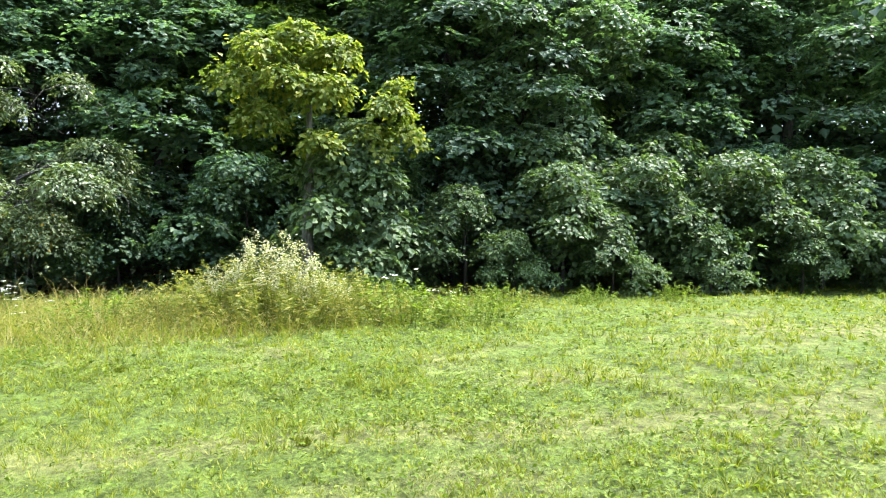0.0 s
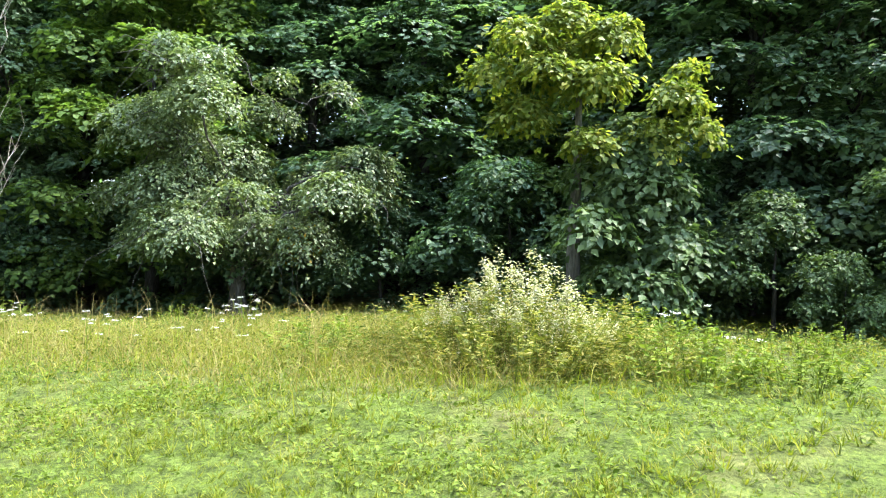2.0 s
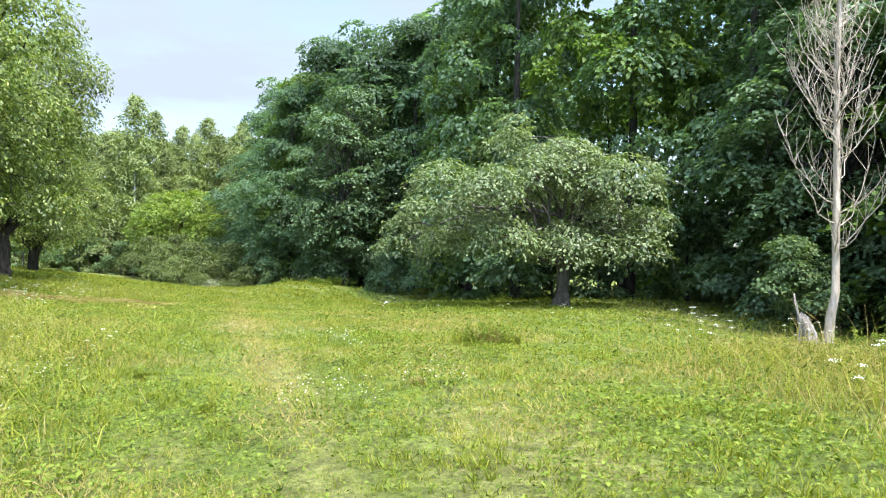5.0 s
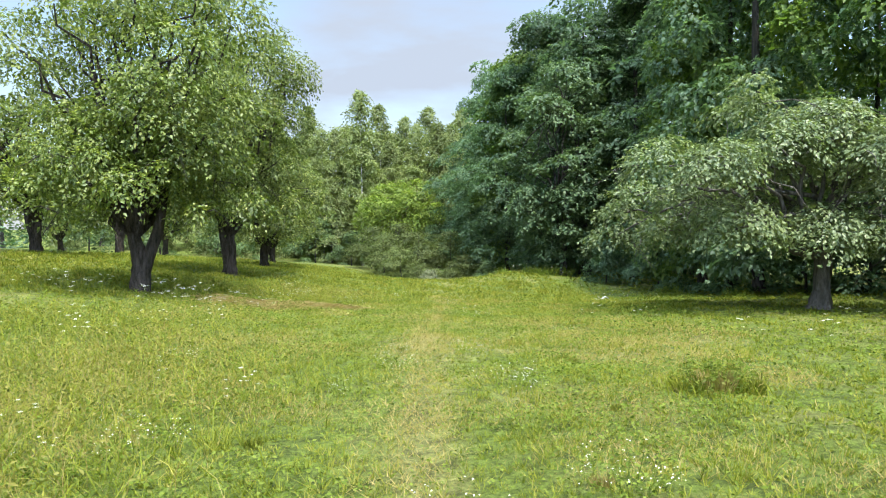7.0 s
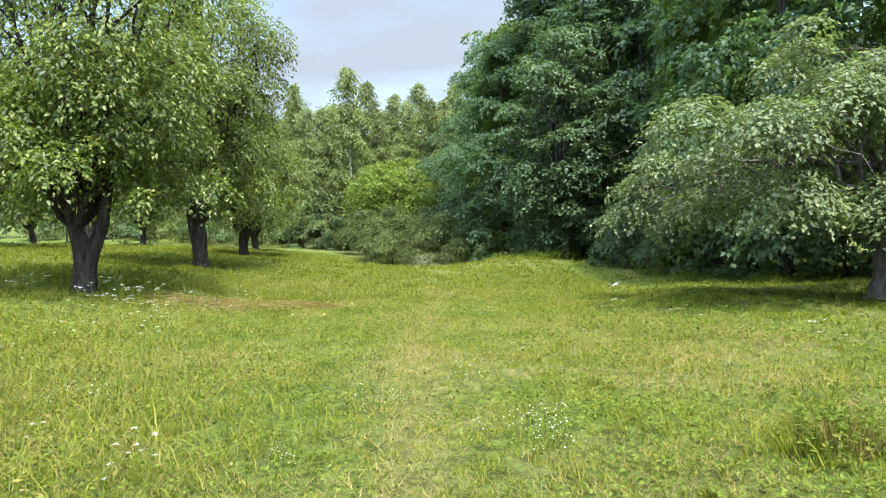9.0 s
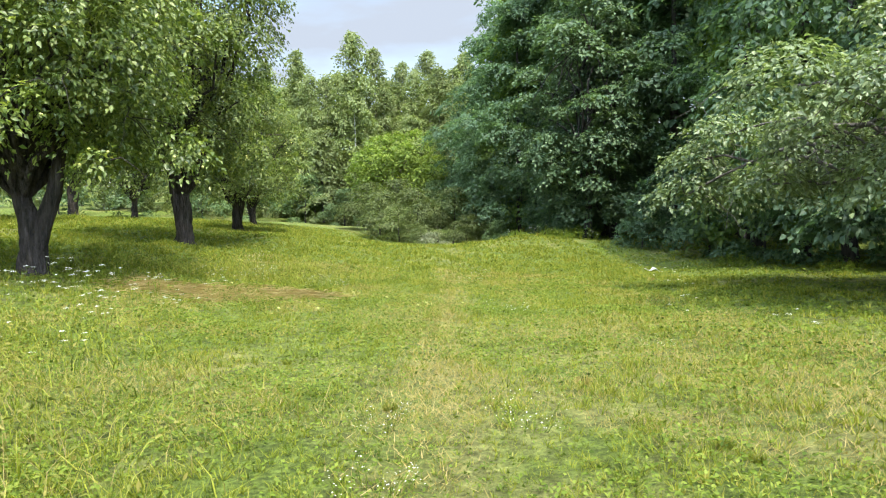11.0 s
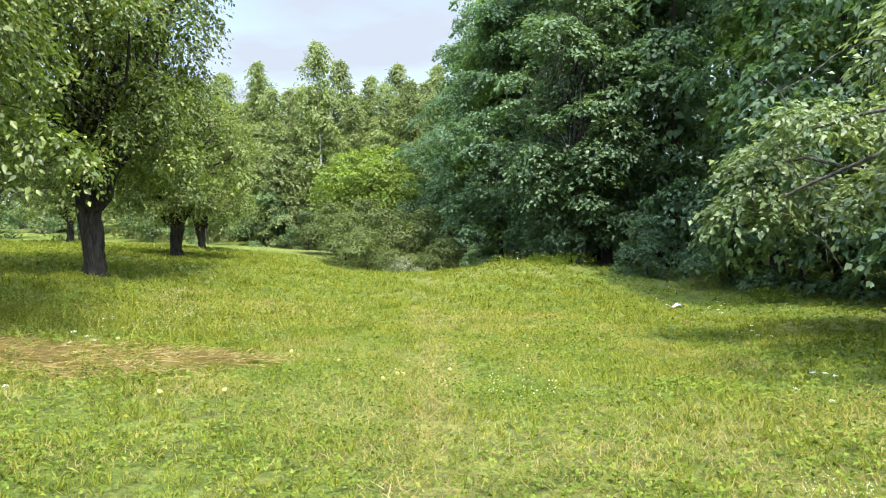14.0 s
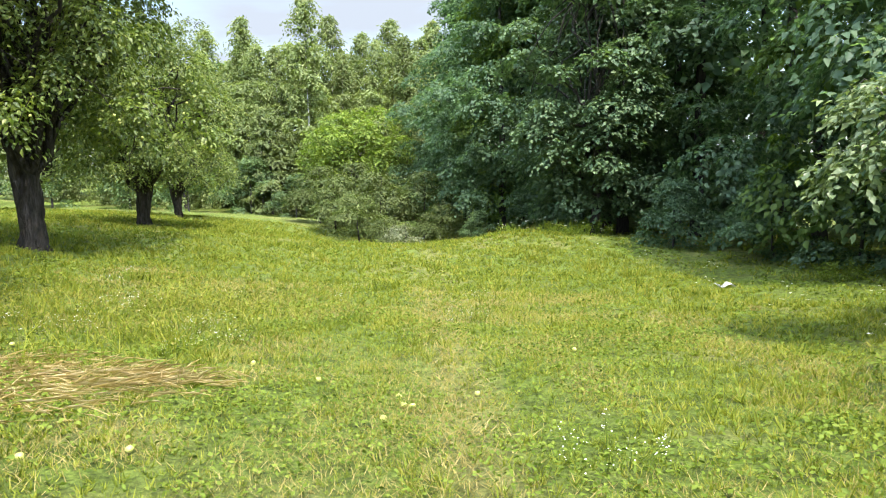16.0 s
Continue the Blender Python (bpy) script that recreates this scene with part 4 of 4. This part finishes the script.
# tall dry grass along the wood, and the rough left side of the walk
TALL = [(5.4, -13.0, 1.5, 4.0), (6.0, -9.8, 1.1, 1.8), (4.6, -15.5, 1.2, 2.0), (7.2, -15, 1.3, 3.0), (-3.6, -6.5, 1.9, 3.5), (-3.2, -10.2, 1.6, 2.4), (-5.2, -2.2, 2.0, 1.8), (2.8, -7.0, 0.6, 0.5), (-7.5, -7.5, 2.5, 4), (-2.9, 5.4, 1.2, 1.7), (-5.0, 4.6, 1.5, 1.2)]
rt = np.random.default_rng(101)
x, y = fill(rt, 200000, (-11, 10, -21, 8), TALL)
V, F = stalks(rt, x, y, rt.uniform(0.07, 0.28, len(x)) * np.where(x < 0, 0.9, 1.0) * (0.6 + 0.4 * tufty(x, y)), rt.uniform(0.005, 0.011, len(x)), 0.6)
tagged(mesh_part("tall_grass", raw_mesh("tall_grass", V, F), GRASS), "tall uncut green grass", "grass", kind="stuff")
x, y = fill(rt, 130000, (-11, 10, -21, 8), TALL[:6])
keep = (x > 0) | (rt.random(len(x)) < 0.75)
x, y = x[keep], y[keep]
V, F = stalks(rt, x, y, rt.uniform(0.10, 0.38, len(x)) * np.where(x < 0, 0.75, 1.0), rt.uniform(0.003, 0.006, len(x)), 0.45)
tagged(mesh_part("dry_grass", raw_mesh("dry_grass", V, F), HAY), "straw-coloured seeding grass stems", "grass", kind="stuff")

# broad leaves of meadow herbs that grow up through the tall grass
x, y = fill(rt, 170000, (-11, 10, -21, 8), TALL + [(5.6, -18.2, 1.6, 1.6), (6.4, -20.5, 1.0, 2.0)])
n = len(x)
P = np.stack([x, y, land(x, y) + rt.uniform(0.03, 0.26, n) * (0.5 + 0.5 * tufty(x, y))], 1)
V, F = leaf_arrays(P, rt.normal(size=(n, 3)) * (1, 1, 0.6), np.array([0, 0, 0.8]) + rt.normal(0, 0.5, (n, 3)), rt.uniform(0.03, 0.075, n), rt.uniform(0.010, 0.028, n))
tagged(mesh_part("meadow_herbs", raw_mesh("meadow_herbs", V, F), LEAF_WEED), "leafy herbs mixed through the tall grass", "herbs", kind="stuff")

# single tall seeding stalks that stand above the rest
n = 260
x, y = rt.uniform(3.8, 7.6, n), rt.uniform(-17.5, -7.5, n)
V, F = stalks(rt, x, y, rt.uniform(0.40, 0.75, n), rt.uniform(0.004, 0.008, n), 0.14)
tagged(mesh_part("seed_stalk", raw_mesh("seed_stalk", V, F), HAY), "thin tall seeding grass stalks along the wood", "grass", kind="stuff")

# low dry blades in drifts through the sward
rd = np.random.default_rng(131)
DRIFT = [(rd.uniform(-5, 4.5), rd.uniform(-13, 9), rd.uniform(0.25, 0.9), rd.uniform(0.2, 0.8)) for _ in range(110)] + [(2.9, -2.5, 1.2, 2.0), (5.4, -12.5, 1.5, 4.0), (-0.3, -0.4, 0.6, 0.7), (2.0, -0.6, 0.8, 1.2), (-3.4, 2.0, 1.6, 1.0)]
x, y = fill(rd, 900000, (-7, 8, -19, 10), DRIFT)
x, y = x[:110000], y[:110000]
V, F = blades(rd, x, y, rd.uniform(0.025, 0.075, len(x)), rd.uniform(0.003, 0.005, len(x)) * (1 + 0.2 * near_walk(x, y)), 0.9)
tagged(mesh_part("dry_sward", raw_mesh("dry_sward", V, F), HAY), "short dry straw-coloured blades among the green", "grass", kind="stuff")

# raked hay lying on the turf
HAYSPOT = [(-3.2, 2.2, 1.0, 0.65), (-4.2, 2.3, 0.8, 0.5), (-2.2, 2.5, 0.5, 0.25)]
x, y = fill(rt, 40000, (-6, 1.2, -1, 4), HAYSPOT)
n = len(x)
P = np.stack([x, y, land(x, y) + rt.uniform(0.01, 0.07, n)], 1)
a = rt.normal(0.4, 0.8, n)
V, F = leaf_arrays(P, np.stack([np.cos(a), np.sin(a), rt.normal(0, 0.12, n)], 1), np.array([0, 0, 1]) + rt.normal(0, 0.3, (n, 3)), rt.uniform(0.10, 0.30, n), rt.uniform(0.004, 0.008, n))
tagged(mesh_part("cut_hay", raw_mesh("cut_hay", V, F), MOWN), "flattened orange-brown cut hay on the turf", "hay", kind="stuff")


# leafy weeds and flowering herbs
def weed(name, label, category, seed, stems, h, spread, leaf, L, W, flowers, fmat=None, fsize=0.012, umbel=0.0, group=""):
    rng = np.random.default_rng(seed)
    root = tagged(new(name), label, category, group)
    parts, leaves, heads = [], [], []
    for _ in range(stems):
        a = rng.uniform(0, 6.283); d = spread * math.sqrt(rng.random())
        hh = h * rng.uniform(0.6, 1.0) * (1 - 0.35 * (d / max(spread, 0.01)) ** 2)
        b = np.array([math.cos(a) * d * 0.75, math.sin(a) * d * 0.75, -0.03])
        e = np.array([math.cos(a) * d * 1.15, math.sin(a) * d * 1.15, hh]) + rng.normal(0, 0.03, 3)
        line = bent(b, e, 0.0, 5, rng, 0.06)
        parts.append(tube(line, np.linspace(0.005, 0.002, 5), 3))
        t = rng.uniform(0.15, 1.0, leaf)
        p = np.stack([np.interp(t, np.linspace(0, 1, 5), line[:, k]) for k in range(3)], 1)
        q = rng.normal(size=(leaf, 3)); q[:, 2] = rng.uniform(-0.1, 0.5, leaf)
        leaves.append(leaf_arrays(p, q, np.array([0, 0, 1]) + rng.normal(0, 0.4, (leaf, 3)), L * rng.uniform(0.5, 1.2, leaf), W * rng.uniform(0.5, 1.2, leaf)))
        if flowers:
            off = rng.normal(0, 1, (flowers, 3)) * ((umbel, umbel, umbel * 0.15) if umbel else (0.03, 0.03, 0.06))
            p = e + off
            heads.append(leaf_arrays(p, rng.normal(size=(flowers, 3)) * (1, 1, 0.3), np.array([0, 0, 1]) + rng.normal(0, 0.3, (flowers, 3)), np.full(flowers, fsize), np.full(flowers, fsize * 0.9)))
    V, F = joined(parts); tagged(mesh_part("stalk", raw_mesh("stalk", V, F), CLOVER, root), kind="stuff")
    V, F = joined(leaves); tagged(mesh_part("foliage", raw_mesh("foliage", V, F), fmat[0], root), kind="stuff")
    if heads:
        V, F = joined(heads); tagged(mesh_part("bloom", raw_mesh("bloom", V, F), fmat[1], root), kind="stuff")
    return root


def sow(thing, places, rng):
    for k, (x, y, s) in enumerate(places):
        if k == 0:
            thing.location = (x, y, on_land(x, y)); thing.scale = (s, s, s)
        else:
            put(thing, x, y, rng.uniform(0, 360), s, None, on_land(x, y))


rs = np.random.default_rng(111)
# the flowering clump with pale fluffy tops
CLUMP = weed("goldenrod_clump", "large clump of tall weeds with fluffy pale seed heads", "weeds", 121, 200, 0.92, 1.4, 30, 0.085, 0.026, 1, (LEAF_WEED, FLUFF), 0.022)
sow(CLUMP, [(5.35, -17.0, 1.0), (5.2, -18.0, 0.62), (5.0, -16.1, 0.6)], rs)
PLUME = weed("fluffy_weed", "weed clump crowned with pale cream seed fluff", "weeds", 127, 60, 1.22, 0.55, 16, 0.085, 0.024, 34, (LEAF_WEED, FLUFF), 0.032)
sow(PLUME, [(5.35, -17.05, 0.98), (5.2, -16.4, 0.62), (5.3, -17.7, 0.55), (5.0, -17.2, 0.72)], rs)
GREEN = weed("nettle_clump", "clump of knee-high leafy green weeds", "weeds", 122, 38, 0.6, 0.6, 16, 0.085, 0.04, 0, (CLOVER, PETAL), group="weeds in the meadow")
sow(GREEN, [(4.7, -18.7, 1.0), (4.6, -19.6, 0.9), (4.9, -15.0, 0.9), (6.4, -18.6, 0.9), (6.8, -20.4, 0.7), (7.0, -22.0, 0.6), (7.6, -23.8, 0.6), (6.2, -16.0, 0.9), (7.2, -12.0, 0.7), (3.8, 18.4, 0.7), (2.6, 18.9, 0.6), (4.6, 18.7, 0.8), (5.2, 19.2, 1.0), (4.2, 17.6, 0.5), (7.2, 9.5, 0.7), (8.0, 6.0, 0.6), (6.8, -18.0, 1.0), (2.75, -7.1, 0.6), (3.0, -6.8, 0.5), (7.8, -8.2, 0.8)], rs)
UMBEL = weed("wild_carrot", "wild carrot with flat white flower heads on thin stems", "wildflower", 123, 5, 0.75, 0.3, 5, 0.05, 0.012, 26, (CLOVER, PETAL), 0.012, 0.022, group="white wildflowers")
sow(UMBEL, [(4.65, -13.1, 1.0)] + [(rs.uniform(4.2, 7.6), rs.uniform(-14.5, -6.5), rs.uniform(0.7, 1.1)) for _ in range(16)] + [(rs.uniform(-5.8, -2.6), rs.uniform(-4.5, 0.6), rs.uniform(0.5, 0.8)) for _ in range(14)] + [(3.57, -1.74, 0.6), (3.04, -0.09, 0.6), (3.9, 3.2, 0.6), (4.6, -3.4, 0.6), (5.5, -3.9, 0.7), (6.2, -2.8, 0.7), (5.2, -18.9, 1.3), (7.0, -5.8, 0.6), (4.4, 5.8, 0.6), (4.6, 9.0, 0.5), (3.0, 17.4, 0.7), (2.2, 18.2, 0.6), (3.6, 18.3, 0.9), (4.4, 17.9, 0.8), (5.0, 17.2, 0.7), (2.8, 18.6, 0.8), (4.9, 13.2, 0.6), (5.6, 11.4, 0.6), (4.2, 14.6, 0.6), (5.4, 8.0, 0.5), (6.0, 6.6, 0.5), (-3.7, 3.6, 0.5)] + [(rs.uniform(-8.5, -3.2), rs.uniform(0.2, 2.0), rs.uniform(0.6, 0.95)) for _ in range(18)] + [(rs.uniform(-4.6, -1.4), rs.uniform(-12, -6), rs.uniform(0.35, 0.6)) for _ in range(14)], rs)
DAISY = weed("white_fleabane", "low tuft of small white daisies and leaves", "wildflower", 124, 16, 0.26, 0.3, 8, 0.035, 0.012, 5, (CLOVER, PETAL), 0.014, group="white wildflowers")
sow(DAISY, [(0.95, -6.6, 1.0)] + [(rs.uniform(-3.2, 3.2), rs.uniform(-14, 9), rs.uniform(0.5, 1.0)) for _ in range(18)] + [(rs.uniform(-4.5, -2.0), rs.uniform(3.6, 8.5), rs.uniform(0.6, 1.0)) for _ in range(9)], rs)


def tuft(seed, n, h, spread, mat, name, label, group):
    rng = np.random.default_rng(seed)
    a, d = rng.uniform(0, 6.283, n), spread * np.sqrt(rng.random(n))
    out = np.stack([np.cos(a), np.sin(a), np.zeros(n)], 1)
    base = out * d[:, None] * 0.6 + np.array([0, 0, -0.02])
    hh = h * rng.uniform(0.5, 1.0, n)
    D = out * rng.uniform(0.1, 0.9, n)[:, None] + np.array([0, 0, 1.0]) + rng.normal(0, 0.15, (n, 3))
    V, F = leaf_arrays(base, D, out + rng.normal(0, 0.3, (n, 3)), hh, rng.uniform(0.005, 0.010, n))
    return tagged(mesh_part(name, raw_mesh(name, V, F), mat), label, "grass", group)


TUFT = tuft(125, 170, 0.26, 0.22, GRASS, "grass_tuft", "taller tuft of coarse green meadow grass", "grass tufts")
sow(TUFT, [(2.8, -6.9, 1.0), (2.55, -7.15, 0.8), (3.1, -7.1, 0.9)] + [(rs.uniform(-6, 6.5), rs.uniform(-20, 10), rs.uniform(0.25, 0.4)) for _ in range(16)], rs)
DRYTUFT = tuft(126, 120, 0.30, 0.25, HAY, "dry_grass_tuft", "loose tuft of straw-coloured dry grass", "grass tufts")
sow(DRYTUFT, [(2.8, -7.15, 0.9)] + [(rs.uniform(-6, 6.5), rs.uniform(-20, 8), rs.uniform(0.2, 0.35)) for _ in range(6)], rs)


# stone, fallen apples, scrap, twig with yellow leaves
def stone(x, y):
    bm = bmesh.new()
    bmesh.ops.create_icosphere(bm, subdivisions=4, radius=1)
    for v in bm.verts:
        k = 1 + 0.22 * noise.noise(v.co * 1.6) + 0.10 * noise.noise(v.co * 6)
        v.co = Vector((v.co.x * 0.145 * k, v.co.y * 0.095 * k, max(v.co.z, -0.4) * 0.085 * k))
    me = bpy.data.meshes.new("stone"); bm.to_mesh(me); bm.free()
    ob = mesh_part("stone", smooth(me), STONE)
    ob.location, ob.rotation_euler = (x, y, on_land(x, y) + 0.03), (0, 0, radians(-35))
    tagged(ob, "flat pale field stone half sunk in grass", "stone")


stone(0.83, -13.61)
for x, y in ((-0.24, 1.94), (1.35, 3.9), (-0.28, 2.2), (-0.36, 1.55), (-2.7, 2.2), (-1.7, 0.95), (-0.9, 2.6), (-1.5, 3.1), (-0.18, 1.92), (-2.2, 0.8), (-3.6, 3.4), (0.3, 2.4)):
    ap = tagged(new("fallen_apple", APPLE), "small yellow fallen apple lying in the grass", "apple", "fallen apples")
    ap.location, ap.rotation_euler = (x, y, on_land(x, y) + 0.028), (rs.uniform(-1, 1), rs.uniform(-1, 1), 0)

SCRAP = plain_material("grey_plastic", (0.42, 0.43, 0.44), 0.4, 0.3)
bm = bmesh.new()
bmesh.ops.create_grid(bm, x_segments=8, y_segments=5, size=0.5)
for v in bm.verts:
    v.co = Vector((v.co.x * 0.34, v.co.y * 0.16, 0.05 + 0.035 * math.sin(v.co.x * 9) + 0.03 * noise.noise(v.co * 5)))
bmesh.ops.solidify(bm, geom=bm.faces[:], thickness=0.006)
me = bpy.data.meshes.new("scrap"); bm.to_mesh(me); bm.free()
sc = tagged(mesh_part("plastic_scrap", me, SCRAP), "crumpled pale grey plastic scrap in the shaded grass", "litter")
sc.location = (5.1, 9.35, on_land(5.1, 9.35))
